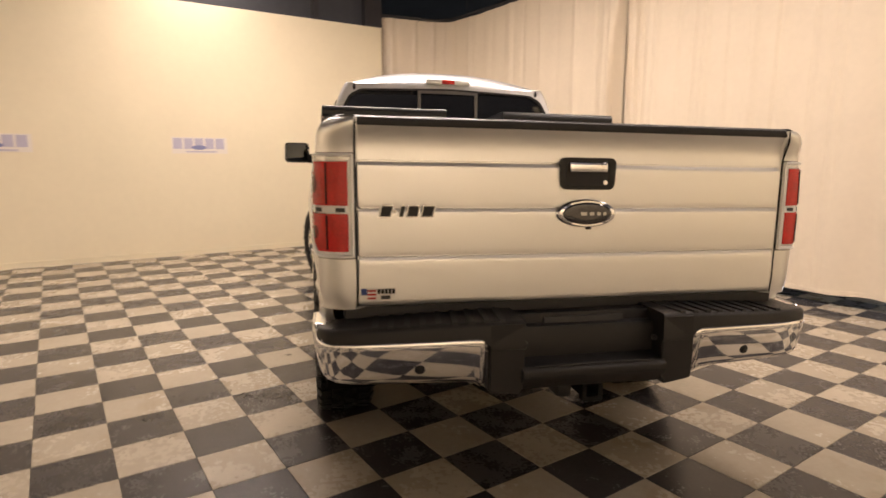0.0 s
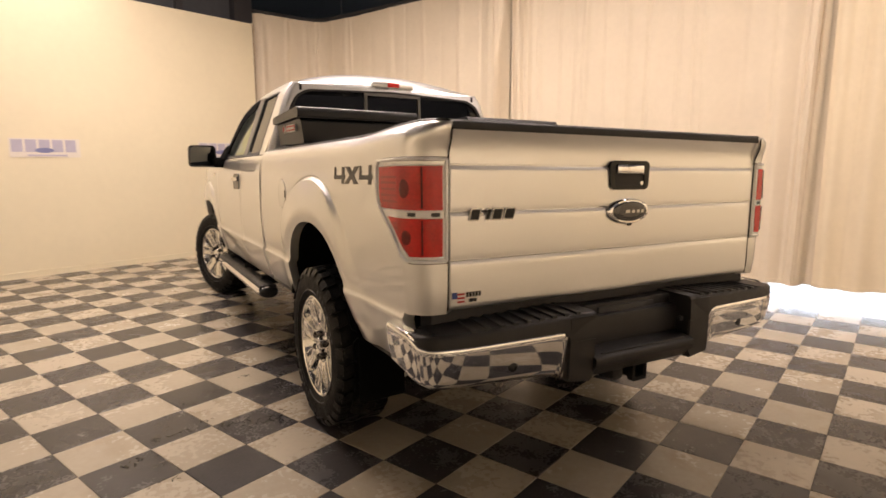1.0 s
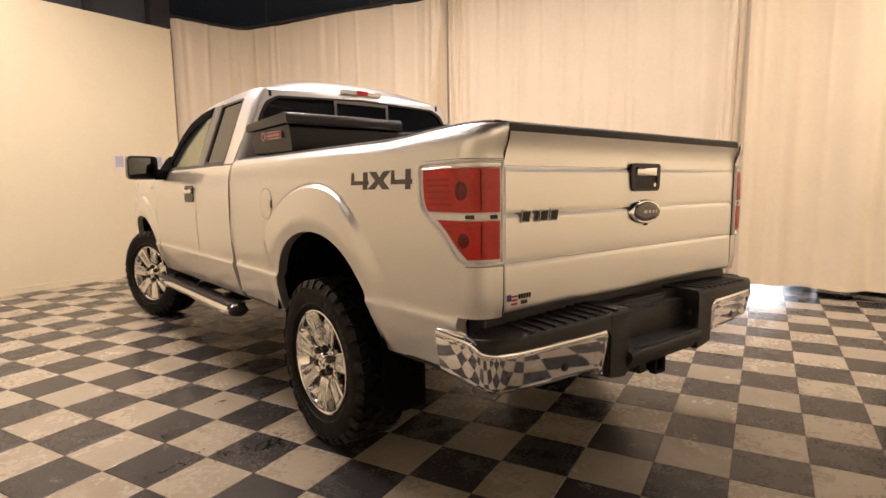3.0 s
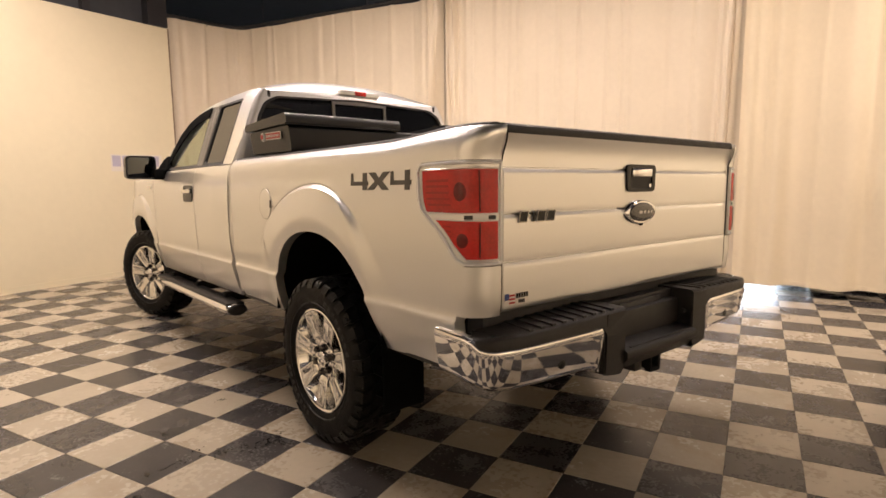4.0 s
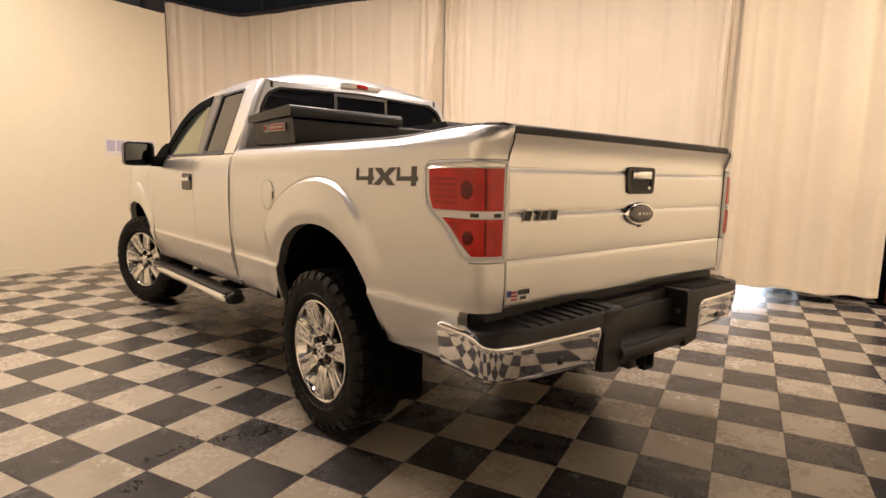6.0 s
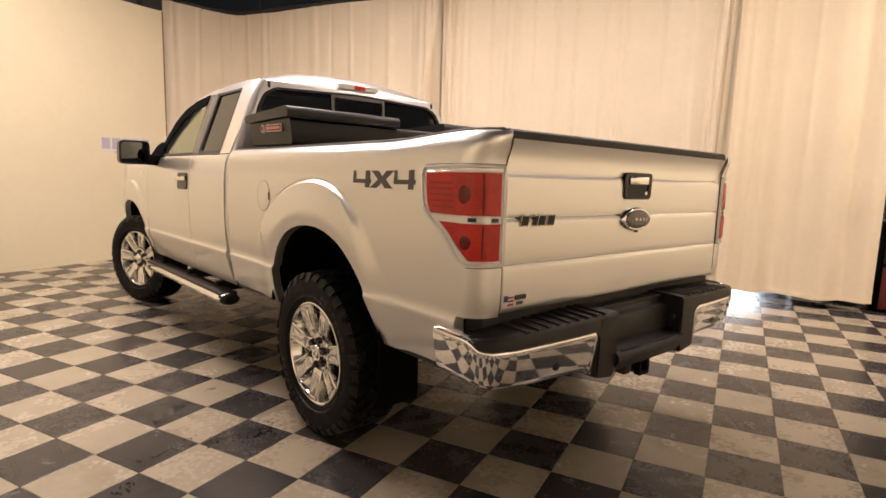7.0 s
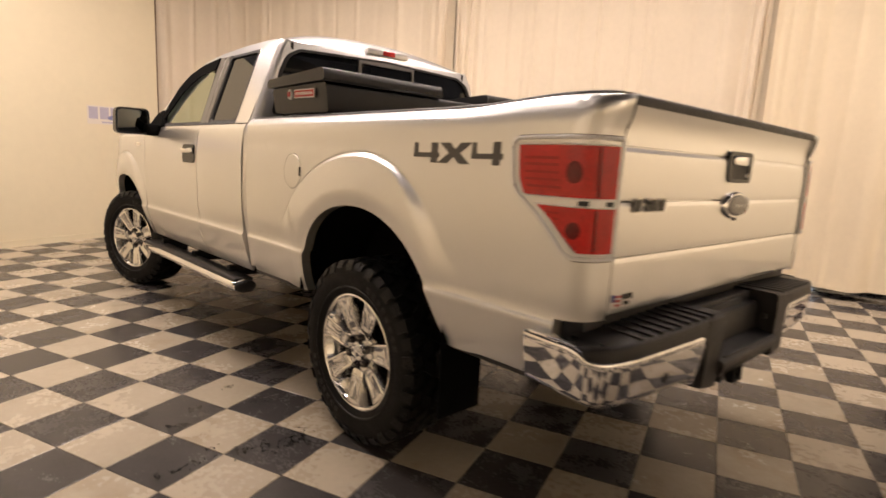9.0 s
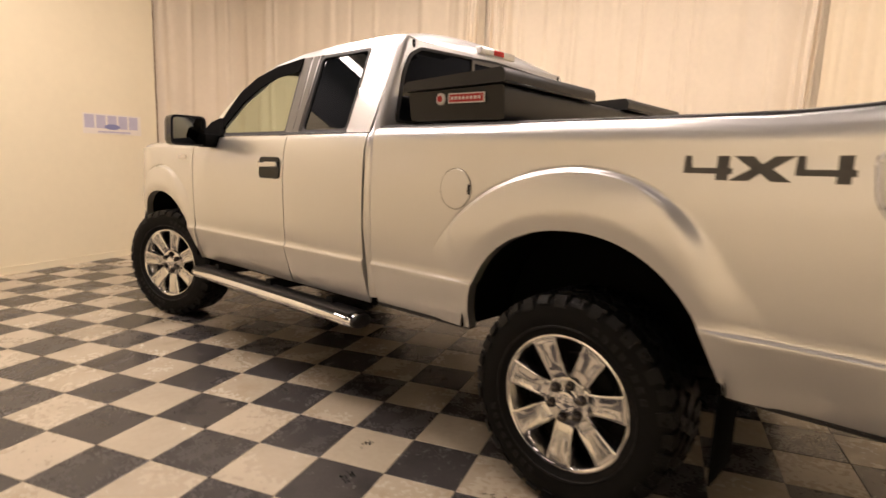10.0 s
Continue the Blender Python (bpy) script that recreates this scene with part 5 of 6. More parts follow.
for sx in (-1, 1):
    doors = []
    for name, y0, y1, lab in (("front_door", 3.134, 4.318, "silver front door"), ("rear_door", CAB_REAR + 0.035, 3.127, "silver rear half door")):
        bm = grid(bmesh.new(), lin(y0, y1, 10), zs_side(0.585, 1.470), lambda y, z: yz_side(y, z))
        out = bmesh.ops.extrude_edge_only(bm, edges=[e for e in bm.edges if e.is_boundary])["geom"]
        for v in out:
            if isinstance(v, bmesh.types.BMVert):
                v.co.x += 0.035
        doors.append(part(name, rake(mirrored(bm, sx)), M["paint"], truck, lab))
    front_door, rear_door = doors
    part("rocker", rake(mirrored(quadbox(-0.945, -0.88, 2.39, 4.33, 0.575, 1.43), sx)), M["well"], truck, smooth=False)
    # upper side with the two windows
    fwin = rounded([(3.190, 1.494), (4.03, 1.494), (3.94, 1.64), (3.83, 1.76), (3.68, 1.84), (3.48, 1.895), (3.225, 1.925)], 0.02)
    rwin = rounded([(2.612, 1.494), (3.024, 1.494), (3.030, 1.932), (2.606, 1.934)], 0.028)
    outline = [(2.41, BELT)] + TOPLINE[:-1] + [(4.25, BELT)]
    up = part("cab_side", rake(mirrored(plate(outline, [fwin, rwin], cab_map, 0.04), sx)), M["paint"], truck, angle=20)
    part("front_window", rake(mirrored(prism(fwin, lambda u, v, w: cab_map(u, v, w + 0.016), 0.004), sx)), M["glass"], up, "clear side window", smooth=False).visible_shadow = False
    part("rear_window_pane", rake(mirrored(prism(rwin, lambda u, v, w: cab_map(u, v, w + 0.008), 0.004), sx)), M["glass_tint"], up, "dark tinted quarter window", smooth=False)
    # black frame round each window, and the rain visor above the front one
    for loop, o in ((fwin, 0.012), (rwin, 0.010)):
        c = Vector((sum(p[0] for p in loop) / len(loop), sum(p[1] for p in loop) / len(loop)))
        big = [tuple(c + (Vector(p) - c) * (1 + 0.012 / (Vector(p) - c).length)) for p in loop]
        small = [tuple(c + (Vector(p) - c) * (1 - 0.010 / (Vector(p) - c).length)) for p in loop]
        part("window_seal", rake(mirrored(plate(big, [small], lambda u, v, w: cab_map(u, v, w - 0.002), 0.014), sx)), M["trim"], up)
    vis = [(4.05, 1.512), (3.975, 1.648), (3.86, 1.776), (3.70, 1.862), (3.49, 1.917), (3.222, 1.945), (3.218, 1.862), (3.46, 1.838), (3.63, 1.784), (3.765, 1.710), (3.885, 1.600), (3.975, 1.512)]
    part("rain_visor", rake(mirrored(prism(vis, lambda u, v, w: cab_map(u, v, w - 0.014), 0.010), sx)), M["well"], up, "dark rain visor")
    for y0, y1, lean, m, label in ((3.026, 3.050, 0.006, "black", "black pillar seal"), (3.053, 3.106, 0.018, "pillar", "satin grey pillar strip"), (3.110, 3.186, 0.034, "pillar", "satin grey pillar strip")):
        part("pillar_strip", rake(mirrored(prism([(y0, 1.492), (y1, 1.492), (y1 + lean, 1.944), (y0 + lean, 1.944)], lambda u, v, w: cab_map(u, v, w - 0.005), 0.007), sx)), M[m], up, label, smooth=False)
    part("belt_strip", rake(mirrored(prism([(2.60, 1.479), (4.06, 1.479), (4.06, 1.491), (2.60, 1.491)], lambda u, v, w: cab_map(u, v, w - 0.006), 0.008), sx)), M["trim"], up, "dark belt strip", smooth=False)
    # rear corner of the cab, rounded in plan
    bm = bmesh.new()
    rows = []
    for z in [0.62, 1.0, 1.40, 1.44, 1.47, 1.49] + lin(1.53, 1.93, 10) + [1.955, 1.975, 1.985]:
        w, r = (gw(z) if z > 1.44 else side_w(z)), 0.042
        rows.append([bm.verts.new((-(w - r + r * math.cos(t)), back_y(z) + r - r * math.sin(t), z)) for t in lin(0, math.pi / 2, 7)])
    for a, b in zip(rows, rows[1:]):
        for k in range(7):
            bm.faces.new((a[k], a[k + 1], b[k + 1], b[k]))
    part("cab_corner", rake(mirrored(bm, sx)), M["paint"], truck)
    # door handle: chrome grip over a dark cup
    hy, hz = 3.278, 1.276
    cup = part("door_handle", rake(mirrored(prism(rounded([(hy - 0.112, hz - 0.062), (hy + 0.112, hz - 0.062), (hy + 0.112, hz + 0.066), (hy - 0.112, hz + 0.066)], 0.03), lambda u, v, w: yz_side(u, v) + Vector((-0.006 + w, 0, 0)), 0.01), sx)), M["gloss_black"], front_door, "door handle with a chrome grip")
    part("grip", rake(mirrored(quadbox(-1.047, -1.030, hy - 0.104, hy + 0.104, hz + 0.004, hz + 0.040, 0.008), sx)), M["chrome"], front_door, "chrome door grip")
    # rear-view mirror on its arm
    face = rounded([(-1.305, 1.402), (-1.062, 1.402), (-1.066, 1.600), (-1.300, 1.600)], 0.04)
    inner = rounded([(-1.290, 1.416), (-1.078, 1.416), (-1.081, 1.586), (-1.286, 1.586)], 0.034)
    mir = part("side_mirror", rake(mirrored(plate(face, [inner], lambda u, v, w: Vector((u, 4.00 + w, v)), 0.07), sx)), M["gloss_black"], truck, "black side mirror")
    bm = bmesh.new()
    rows = [[bm.verts.new((-1.18 + (u + 1.18) * k, y, 1.50 + (v - 1.50) * k)) for u, v in face] for y, k in ((4.06, 1.0), (4.10, 0.97), (4.14, 0.86), (4.165, 0.65), (4.172, 0.3))]
    for a, b in zip(rows, rows[1:]):
        for k in range(len(a)):
            bm.faces.new((a[k], a[(k + 1) % len(a)], b[(k + 1) % len(a)], b[k]))
    bm.faces.new(rows[-1])
    part("mirror_shell", rake(mirrored(bm, sx)), M["gloss_black"], mir)
    part("mirror_glass", rake(mirrored(prism(inner, lambda u, v, w: Vector((u, 4.045 + 0.20 * (u + 1.18) - 0.28 * (v - 1.5) + w, v)), 0.004), sx)), M["mirror"], mir, "mirror glass")
    bm = quadbox(-1.09, -0.945, 3.965, 4.12, 1.400, 1.490, 0.020)
    part("mirror_arm", rake(mirrored(bm, sx)), M["well"], mir)
    part("mirror_foot", rake(mirrored(prism(rounded([(3.92, 1.474), (4.24, 1.474), (4.13, 1.575), (4.01, 1.605)], 0.015), lambda u, v, w: cab_map(u, v, w - 0.03), 0.04), sx)), M["well"], mir)
    # running board
    bm = bmesh.new()
    rows = []
    for y, k, xo in ((2.435, 0.25, 0.02), (2.440, 0.55, 0.015), (2.452, 0.80, 0.008), (2.475, 0.95, 0.002), (2.51, 1, 0.0), (2.9, 1, 0), (3.4, 1, 0), (3.9, 1, 0), (4.28, 1, 0), (4.36, 0.95, 0.02), (4.42, 0.7, 0.05)):
        rows.append([bm.verts.new((-0.985 + xo + 0.078 * k * math.cos(t), y, 0.478 + 0.044 * k * math.sin(t))) for t in lin(0, 2 * math.pi, 20)[:-1]])
    for a, b in zip(rows, rows[1:]):
        for k in range(20):
            bm.faces.new((a[k], a[(k + 1) % 20], b[(k + 1) % 20], b[k]))
    bm.faces.new(rows[0]); bm.faces.new(rows[-1])
    brd = part("running_board", rake(mirrored(bm, sx)), M["chrome"], truck, "chrome tubular running board")
    bm = bmesh.new()
    rows = [[bm.verts.new((-0.983 + 0.080 * k * math.cos(t), y, 0.478 + 0.046 * k * math.sin(t))) for t in lin(0, 2 * math.pi, 20)[:-1]] for y, k in ((2.430, 0.40), (2.433, 0.62), (2.439, 0.78), (2.448, 0.86), (2.456, 0.88))]
    for a, b in zip(rows, rows[1:]):
        for k in range(20):
            bm.faces.new((a[k], a[(k + 1) % 20], b[(k + 1) % 20], b[k]))
    bm.faces.new(rows[0]); bm.faces.new(rows[-1])
    part("board_cap", rake(mirrored(bm, sx)), M["black"], brd, "black end cap")
    part("board_pad", rake(mirrored(quadbox(-1.046, -0.918, 2.475, 4.33, 0.494, 0.527, 0.014), sx)), M["black"], brd, "black rubber tread pad")
    for y in (2.75, 3.4, 4.1):
        part("board_bracket", rake(mirrored(quadbox(-0.97, -0.5, y - 0.03, y + 0.03, 0.49, 0.56, 0.006), sx)), M["frame"], brd)
    # fender
    fyz = lambda y, z: Vector((-(side_w(z) - 0.22 * max(0, (y - 5.0) / 0.75) ** 2 + flare(y, z, *FA, *F_FLARE)), y, z))
    bm = arched_side(fyz, 4.325, 5.72, 0.585, 1.40, FA, lambda y, z: flare_out(y, z, *FA, *F_FLARE))
    fen = part("front_fender", rake(mirrored(bm, sx)), M["paint"], truck)
    part("fender_top", rake(mirrored(grid(bmesh.new(), lin(4.325, 5.72, 14), lin(0, 1, 5), lambda y, t: Vector((-(side_w(1.40) - 0.22 * max(0, (y - 5.0) / 0.75) ** 2) + 0.10 * t, y, 1.40 + 0.045 * math.sin(t * math.pi / 2) - 0.0 * y))), sx)), M["paint"], fen)
    part("fender_badge", rake(mirrored(prism(rounded([(4.42, 1.318), (4.54, 1.318), (4.54, 1.345), (4.42, 1.345)], 0.006), lambda u, v, w: yz_side(u, v) + Vector((-0.006 + w, 0, 0)), 0.006), sx)), M["chrome"], fen, "small chrome badge")
    part("head_lamp", rake(mirrored(quadbox(-0.80, -0.50, 5.62, 5.74, 1.06, 1.30, 0.03), sx)), M["lens"], truck, "clear headlamp")
    # seats
    seat = part("seat", rake(mirrored(quadbox(-0.72, -0.22, 3.15, 3.70, 0.95, 1.12, 0.05), sx)), M["seat"], truck, "dark cloth seat")
    part("seat_back", rake(mirrored(quadbox(-0.71, -0.23, 3.02, 3.16, 1.08, 1.62, 0.05), sx)), M["seat"], seat)
    part("headrest", rake(mirrored(quadbox(-0.60, -0.34, 3.00, 3.10, 1.64, 1.82, 0.04), sx)), M["seat"], seat)


def topline(y):
    return interp(TOPLINE, y)


# roof: one crowned sheet from the rear edge to the windscreen
ROOF_END = 3.62
def roof_z(y, t):
    top = topline(max(y, 2.41)) + (0.112 - 0.06 * max(0, (y - 3.0) / 0.6) ** 2) * (1 - abs(t) ** 2.6)
    low = 1.968 + 0.012 * abs(t) ** 4
    q = min(1.0, max(0.0, (y - CAB_REAR) / 0.30))
    return low + (top - low) * math.sqrt(1 - (1 - q) ** 2)


bm = grid(bmesh.new(), [CAB_REAR + 0.30 * (1 - math.cos(a)) for a in lin(0, math.pi / 2, 12)] + lin(2.75, ROOF_END, 12), lin(-1, 1, 28),
          lambda y, t: Vector(((gw(topline(max(y, 2.41))) - 0.03 * (1 - min(1, (y - CAB_REAR) / 0.05))) * t, y, roof_z(y, t))))
roof = part("roof", rake(thicken(bm, 0.01)), M["paint"], truck)
for sx in (-1, 1):
    part("ditch_end", rake(quadbox(sx * 0.715 - 0.010, sx * 0.715 + 0.010, CAB_REAR - 0.004, CAB_REAR + 0.02, 1.930, 1.972, 0.004)), M["black"], roof)
# back of the cab with its window
def back_edge(z):
    return gw(z) - 0.042


bz = [1.40, 1.47, 1.49] + lin(1.53, 1.93, 8) + [1.955, 1.972]
outline = [(-(back_edge(z) if z > 1.44 else 0.95), z) for z in bz] + [(x, 1.975) for x in lin(-0.66, 0.66, 12)] + [((back_edge(z) if z > 1.44 else 0.95), z) for z in bz[::-1]]
hole = rounded([(-0.845, 1.54), (0.845, 1.54), (0.80, 1.79), (0.745, 1.89), (0.66, 1.935), (0.0, 1.958), (-0.66, 1.935), (-0.745, 1.89), (-0.80, 1.79)], 0.03)
back = part("cab_back", rake(plate(outline, [hole], lambda u, v, w: Vector((u, back_y(v) + w, v)), 0.03)), M["paint"], truck, smooth=False)
part("window_seal", rake(plate([(x * 1.012, 1.74 + (z - 1.74) * 1.03) for x, z in hole], [[(x * 0.985, 1.74 + (z - 1.74) * 0.965) for x, z in hole]], lambda u, v, w: Vector((u, back_y(v) - 0.004 + w, v)), 0.012)), M["black"], back, smooth=False)
rear_glass = part("rear_window", rake(prism(hole, lambda u, v, w: Vector((u, back_y(v) + 0.010 + w, v)), 0.005)), M["glass_tint"], back, "dark tinted rear window with a sliding middle pane", smooth=False)
part("slider_frame", rake(plate(rounded([(-0.235, 1.54), (0.235, 1.54), (0.235, 1.951), (-0.235, 1.951)], 0.012), [rounded([(-0.214, 1.56), (0.214, 1.56), (0.214, 1.925), (-0.214, 1.925)], 0.012)], lambda u, v, w: Vector((u, back_y(v) - 0.002 + w, v)), 0.012)), M["pillar"], rear_glass, "grey slider frame", smooth=False)
chm = part("high_brake_lamp", rake(quadbox(-0.172, 0.172, CAB_REAR - 0.016, CAB_REAR + 0.08, 1.992, 2.032, 0.008)), M["lens"], truck, "clear and red high brake lamp")
part("brake_lens", rake(quadbox(-0.05, 0.05, CAB_REAR - 0.020, CAB_REAR + 0.03, 1.996, 2.028, 0.005)), M["red"], chm, "red lens")

# windscreen, hood and front end
def screen(t, k):
    y, z = ROOF_END + (4.24 - ROOF_END) * k, interp([(0, topline(ROOF_END) + 0.03), (0.5, 1.76), (1, 1.47)], k)
    w = gw(min(z, 1.95)) - 0.04
    return Vector((w * t, y + 0.10 * (1 - t * t), z))


part("windscreen", rake(grid(bmesh.new(), lin(-1, 1, 12), lin(0, 1, 6), screen)), M["glass"], truck, "clear windscreen").visible_shadow = False
for sx in (-1, 1):
    part("windscreen_pillar", rake(tube(bmesh.new(), [screen(sx * 1.0, k) - Vector((0, 0, 0.04)) for k in lin(0.0, 1.02, 8)], 0.032, 8)), M["paint"], truck)
part("hood", rake(grid(bmesh.new(), lin(-1, 1, 16), lin(4.28, 5.75, 16), lambda t, y: Vector(((0.925 - 0.22 * max(0, (y - 5.0) / 0.75) ** 2) * t, y, interp([(4.28, 1.452), (5.0, 1.435), (5.5, 1.385), (5.75, 1.30)], y) + 0.045 * (1 - abs(t) ** 3) + (0.02 if 0.45 < abs(t) < 0.6 else 0))))), M["paint"], truck)
part("cowl", rake(quadbox(-0.92, 0.92, 4.22, 4.36, 1.38, 1.455)), M["black"], truck, smooth=False)
part("grille", rake(quadbox(-0.62, 0.62, 5.70, 5.80, 0.86, 1.32, 0.03)), M["chrome"], truck, "chrome grille")
part("front_bumper", rake(quadbox(-0.82, 0.82, 5.66, 5.86, 0.58, 0.86, 0.05)), M["chrome"], truck, "chrome front bumper")
part("engine_bay", rake(quadbox(-0.60, 0.60, 4.35, 5.70, 0.62, 1.36)), M["well"], truck, smooth=False)
part("dashboard", rake(quadbox(-0.88, 0.88, 3.98, 4.30, 1.10, 1.475, 0.05)), M["trim"], truck, "dark dashboard")
part("cab_floor", rake(quadbox(-0.9, 0.9, 2.40, 4.33, 0.66, 0.72)), M["trim"], truck, smooth=False)
part("rear_bench", rake(quadbox(-0.8, 0.8, 2.43, 2.60, 0.9, 1.55, 0.04)), M["seat"], truck, "dark rear bench")
part("headliner", rake(grid(bmesh.new(), lin(2.42, 3.6, 8), lin(-1, 1, 8), lambda y, t: Vector((0.72 * t, y, topline(y) - 0.02 + 0.03 * (1 - t * t))))), M["seat"], truck)
bm = tube(bmesh.new(), [Vector((-0.45 + 0.19 * math.cos(t), 3.90 - 0.07 * math.sin(t), 1.38 + 0.175 * math.sin(t))) for t in lin(0, 2 * math.pi, 28)], 0.015, 8, cap=False)
tube(bm, [(-0.45, 3.92, 1.36), (-0.45, 4.05, 1.30)], 0.03, 8)
for t in (0.1, math.pi - 0.1, -math.pi / 2):
    tube(bm, [(-0.45, 3.92, 1.37), (-0.45 + 0.185 * math.cos(t), 3.90 - 0.07 * math.sin(t), 1.38 + 0.17 * math.sin(t))], 0.012, 6)
part("steering_wheel", rake(bm), M["black"], truck, "black steering wheel")

# ---- toolbox across the bed, on its rail caps ----
chest = thing("truck_toolbox", "black gull-wing toolbox lying across the bed rails", "toolbox")
bm = prism(rounded([(1.605, 1.512), (1.60, 1.655), (2.165, 1.640), (2.16, 1.512)], 0.02, 3), lambda u, v, w: Vector((-0.945 + w, u, v)), 1.89)
for v in bm.verts:
    v.co.x *= 1 - 0.02 * (1.66 - v.co.z) / 0.15
part("body", leant(bm), M["box"], chest)
part("tub", leant(quadbox(-0.78, 0.78, 1.66, 2.10, 1.05, 1.52)), M["box"], chest, smooth=False)
for sx in (-1, 1):
    bm = prism(rounded([(1.585, 1.662), (1.585, 1.700), (1.60, 1.722), (2.16, 1.690), (2.18, 1.675), (2.18, 1.645)], 0.010, 3), lambda u, v, w: Vector((-0.965 + w, u, v)), 0.775)
    lid = part("lid", leant(mirrored(bm, sx)), M["box"], chest, "black hinged lid", angle=30)
    part("lid_rim", leant(mirrored(quadbox(-0.968, -0.188, 1.582, 1.592, 1.655, 1.668, 0.003), sx)), M["gloss_black"], lid)
lab = part("label_plate", leant(prism([(1.70, 1.585), (1.905, 1.585), (1.905, 1.628), (1.70, 1.628)], lambda u, v, w: Vector((-0.949 + w, u, v)), 0.006)), M["white"], chest, "small label with red bars", smooth=False)
part("label_field", leant(prism([(1.706, 1.590), (1.899, 1.590), (1.899, 1.623), (1.706, 1.623)], lambda u, v, w: Vector((-0.9505 + w, u, v)), 0.003)), M["ink_red"], lab, smooth=False)
for k in range(8):
    part("label_bar", leant(prism([(1.72 + k * 0.022, 1.600), (1.733 + k * 0.022, 1.600), (1.733 + k * 0.022, 1.613), (1.72 + k * 0.022, 1.613)], lambda u, v, w: Vector((-0.952 + w, u, v)), 0.002)), M["white"], lab, smooth=False)
bm = bmesh.new()
lathe(bm, [(0.0, 0.006), (0.022, 0.005), (0.027, 0.0), (0.027, -0.01)], 20, Matrix.Translation((-0.946, 1.955, 1.606)) @ Matrix.Rotation(math.pi, 4, "Z"))
lk = part("lock_rosette", leant(bm), M["white"], chest, "round red and white lock rosette")
bm = bmesh.new()
lathe(bm, [(0.0, 0.009), (0.014, 0.008), (0.016, 0.002)], 16, Matrix.Translation((-0.947, 1.955, 1.606)) @ Matrix.Rotation(math.pi, 4, "Z"))
part("lock_core", leant(bm), M["ink_red"], lk)


# ---- floor tiles, pieces of the floor ----
TILE, T_A, T_0 = 0.325, radians(21.5), Vector((0.075, -0.055, 0))
TU, TV = Vector((math.cos(T_A), math.sin(T_A), 0)), Vector((-math.sin(T_A), math.cos(T_A), 0))


def tile_mesh(name, material):
    bm = bmesh.new()
    h, k = TILE / 2 - 0.0012, 0.0022
    rings = [[bm.verts.new((sx * r, sy * r, z)) for sx, sy in ((-1, -1), (1, -1), (1, 1), (-1, 1))] for r, z in ((h, -0.006), (h, -0.0012), (h - k, 0.0))]
    for a, b in zip(rings, rings[1:]):
        for i in range(4):
            bm.faces.new((a[i], a[(i + 1) % 4], b[(i + 1) % 4], b[i]))
    bm.faces.new(rings[-1])
    me = bpy.data.meshes.new(name)
    bm.to_mesh(me)
    bm.free()
    me.materials.append(material)
    return me


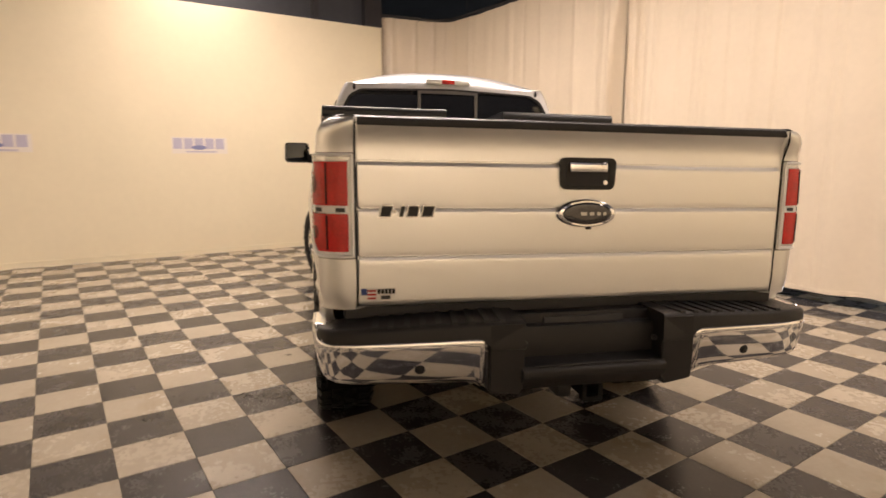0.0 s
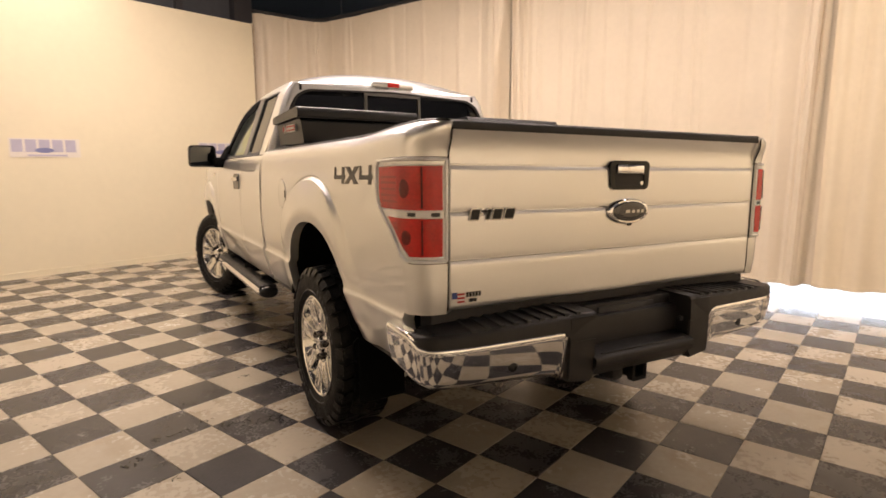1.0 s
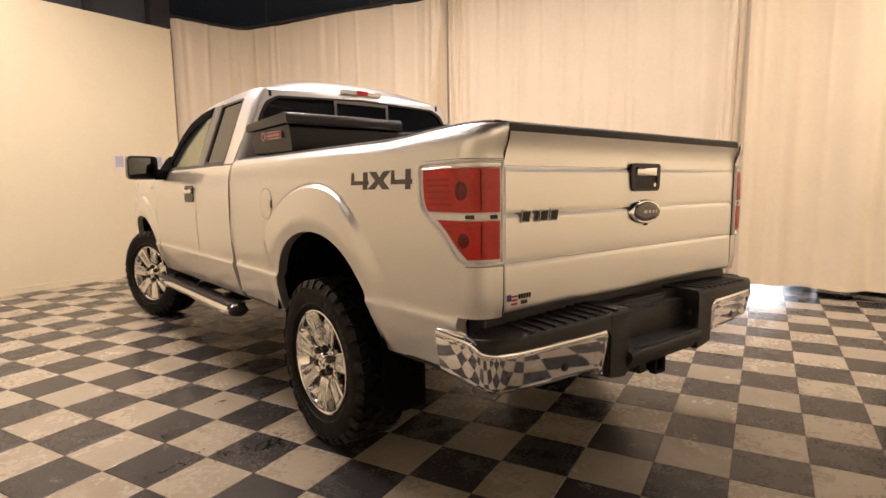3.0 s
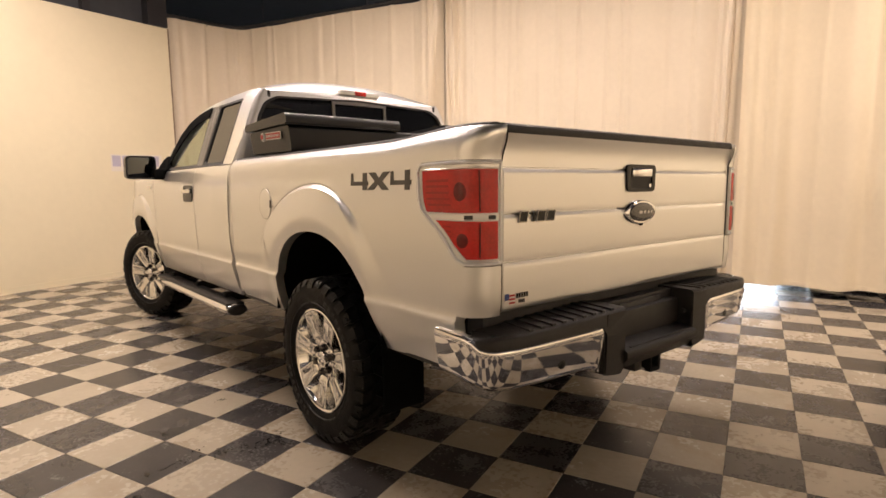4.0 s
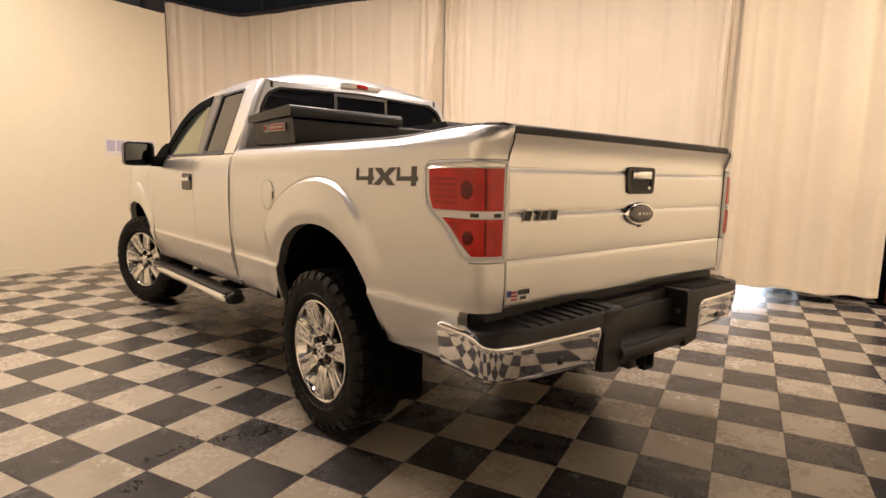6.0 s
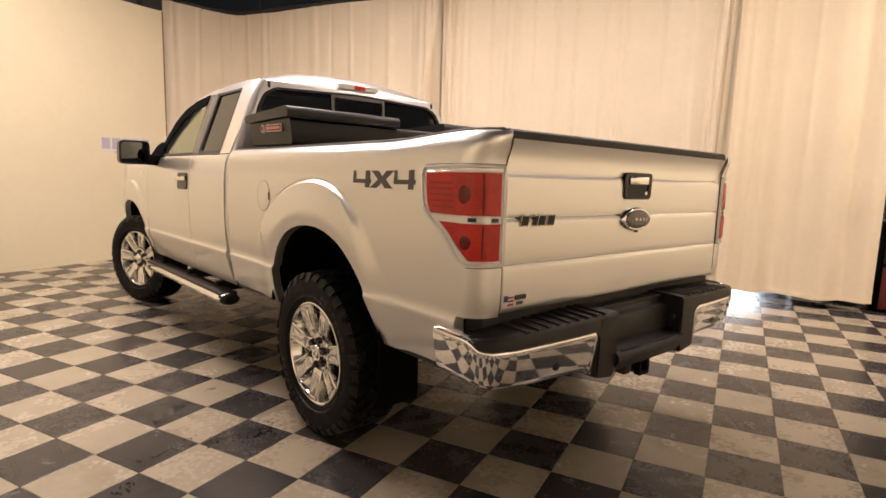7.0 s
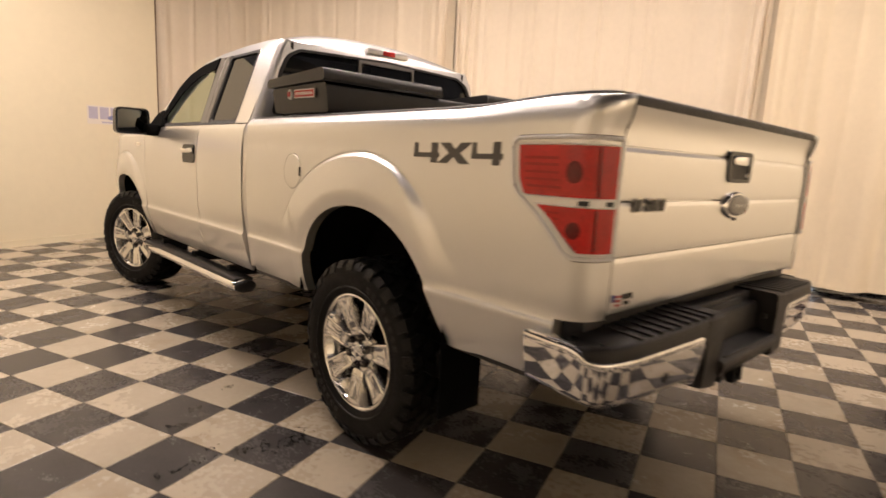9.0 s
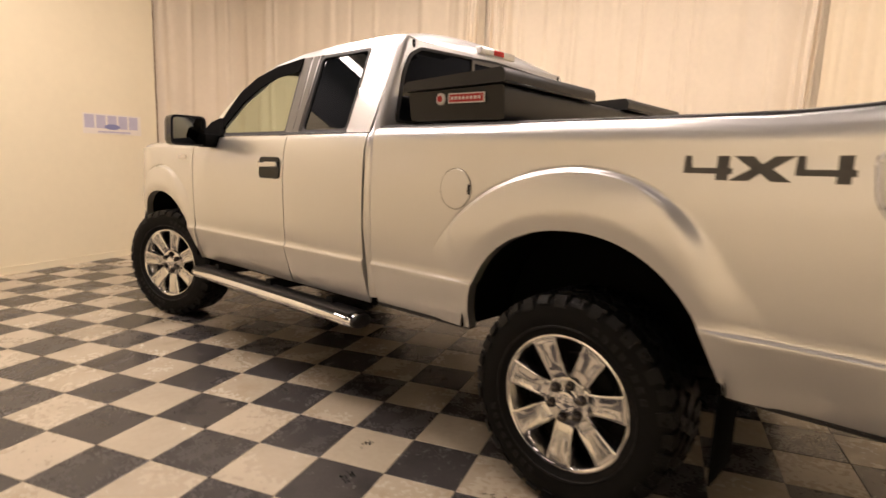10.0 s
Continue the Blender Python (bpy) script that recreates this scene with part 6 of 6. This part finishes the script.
light_mesh, dark_mesh = tile_mesh("cream_tile", M["tile_light"]), tile_mesh("charcoal_tile", M["tile_dark"])
far = {0: ([], []), 1: ([], [])}
rnd = random.Random(5)
spots = []
for i in range(-40, 62):
    for j in range(-46, 54):
        c = T_0 + TU * ((i + 0.5) * TILE) + TV * ((j + 0.5) * TILE)
        if not (-9 < c.x < 17.5 and -7 < c.y < 18.5):
            continue
        if (c - WALL_0).dot(NORMAL) < -0.2 and c.x < 0.3:
            continue
        spots.append(((c - Vector((-1.3, 1.2, 0))).length, i, j, c))
spots.sort(key=lambda s: s[0])
for k, (dist, i, j, c) in enumerate(spots):
    dark = (i + j) % 2 == 0
    dz = rnd.uniform(-0.0006, 0.0006)
    if k < 300:
        ob = new("tile", dark_mesh if dark else light_mesh)
        ob.matrix_world = Matrix.Translation(c + Vector((0, 0, dz))) @ Matrix.Rotation(T_A + radians(rnd.uniform(-0.2, 0.2)) + rnd.choice((0, 1, 2, 3)) * math.pi / 2, 4, "Z")
        ob.parent = floor
    else:
        vs, fs = far[int(dark)]
        n = len(vs)
        h = TILE / 2 - 0.0014
        vs.extend([tuple(c + TU * (sx * h) + TV * (sy * h) + Vector((0, 0, dz))) for sx, sy in ((-1, -1), (1, -1), (1, 1), (-1, 1))])
        fs.append((n, n + 1, n + 2, n + 3))
for dark, name in ((0, "far_cream_tiles"), (1, "far_charcoal_tiles")):
    me = bpy.data.meshes.new(name)
    me.from_pydata(far[dark][0], [], far[dark][1])
    me.materials.append(M["tile_dark"] if dark else M["tile_light"])
    ob = new(name, me)
    ob.parent = floor
    tagged(ob, kind="stuff")

# black rubber smudges on the tiles beside the rear wheel: (from, to, width, how many)
rnd = random.Random(21)
bm = bmesh.new()
for (x0, y0), (x1, y1), wid, count in (((-1.525, 1.385), (-1.19, 1.303), 0.075, 75), ((-1.84, 1.394), (-1.58, 1.411), 0.04, 26), ((-1.66, 1.80), (-1.565, 1.755), 0.035, 20), ((-1.545, 1.89), (-1.45, 1.93), 0.05, 20),
                                     ((-1.97, 1.15), (-1.90, 1.21), 0.05, 18), ((-1.20, 1.42), (-1.13, 1.29), 0.05, 10), ((-1.62, 1.46), (-1.50, 1.50), 0.03, 8), ((-1.9, 0.9), (-1.75, 0.95), 0.04, 8), ((-1.30, 2.05), (-1.22, 2.08), 0.03, 8)):
    a, b = Vector((x0, y0, 0)), Vector((x1, y1, 0))
    d = (b - a).normalized()
    n = Vector((-d.y, d.x, 0))
    for k in range(count):
        c = a + (b - a) * rnd.random() + n * rnd.gauss(0, wid * 0.38)
        ln, wd, turn = rnd.uniform(0.004, 0.017), rnd.uniform(0.002, 0.006), rnd.gauss(0.6, 0.5)
        ax = d * math.cos(turn) + n * math.sin(turn)
        ay = Vector((-ax.y, ax.x, 0))
        ring = [bm.verts.new(c + ax * (ln * math.cos(t) * rnd.uniform(0.6, 1.2)) + ay * (wd * math.sin(t) * rnd.uniform(0.6, 1.2)) + Vector((0, 0, 0.0016))) for t in lin(0, 2 * math.pi, 8)[:-1]]
        bm.faces.new(ring)
tagged(part("rubber_smudges", bm, M["smudge"], floor, "black rubber smudges", smooth=False), kind="stuff")
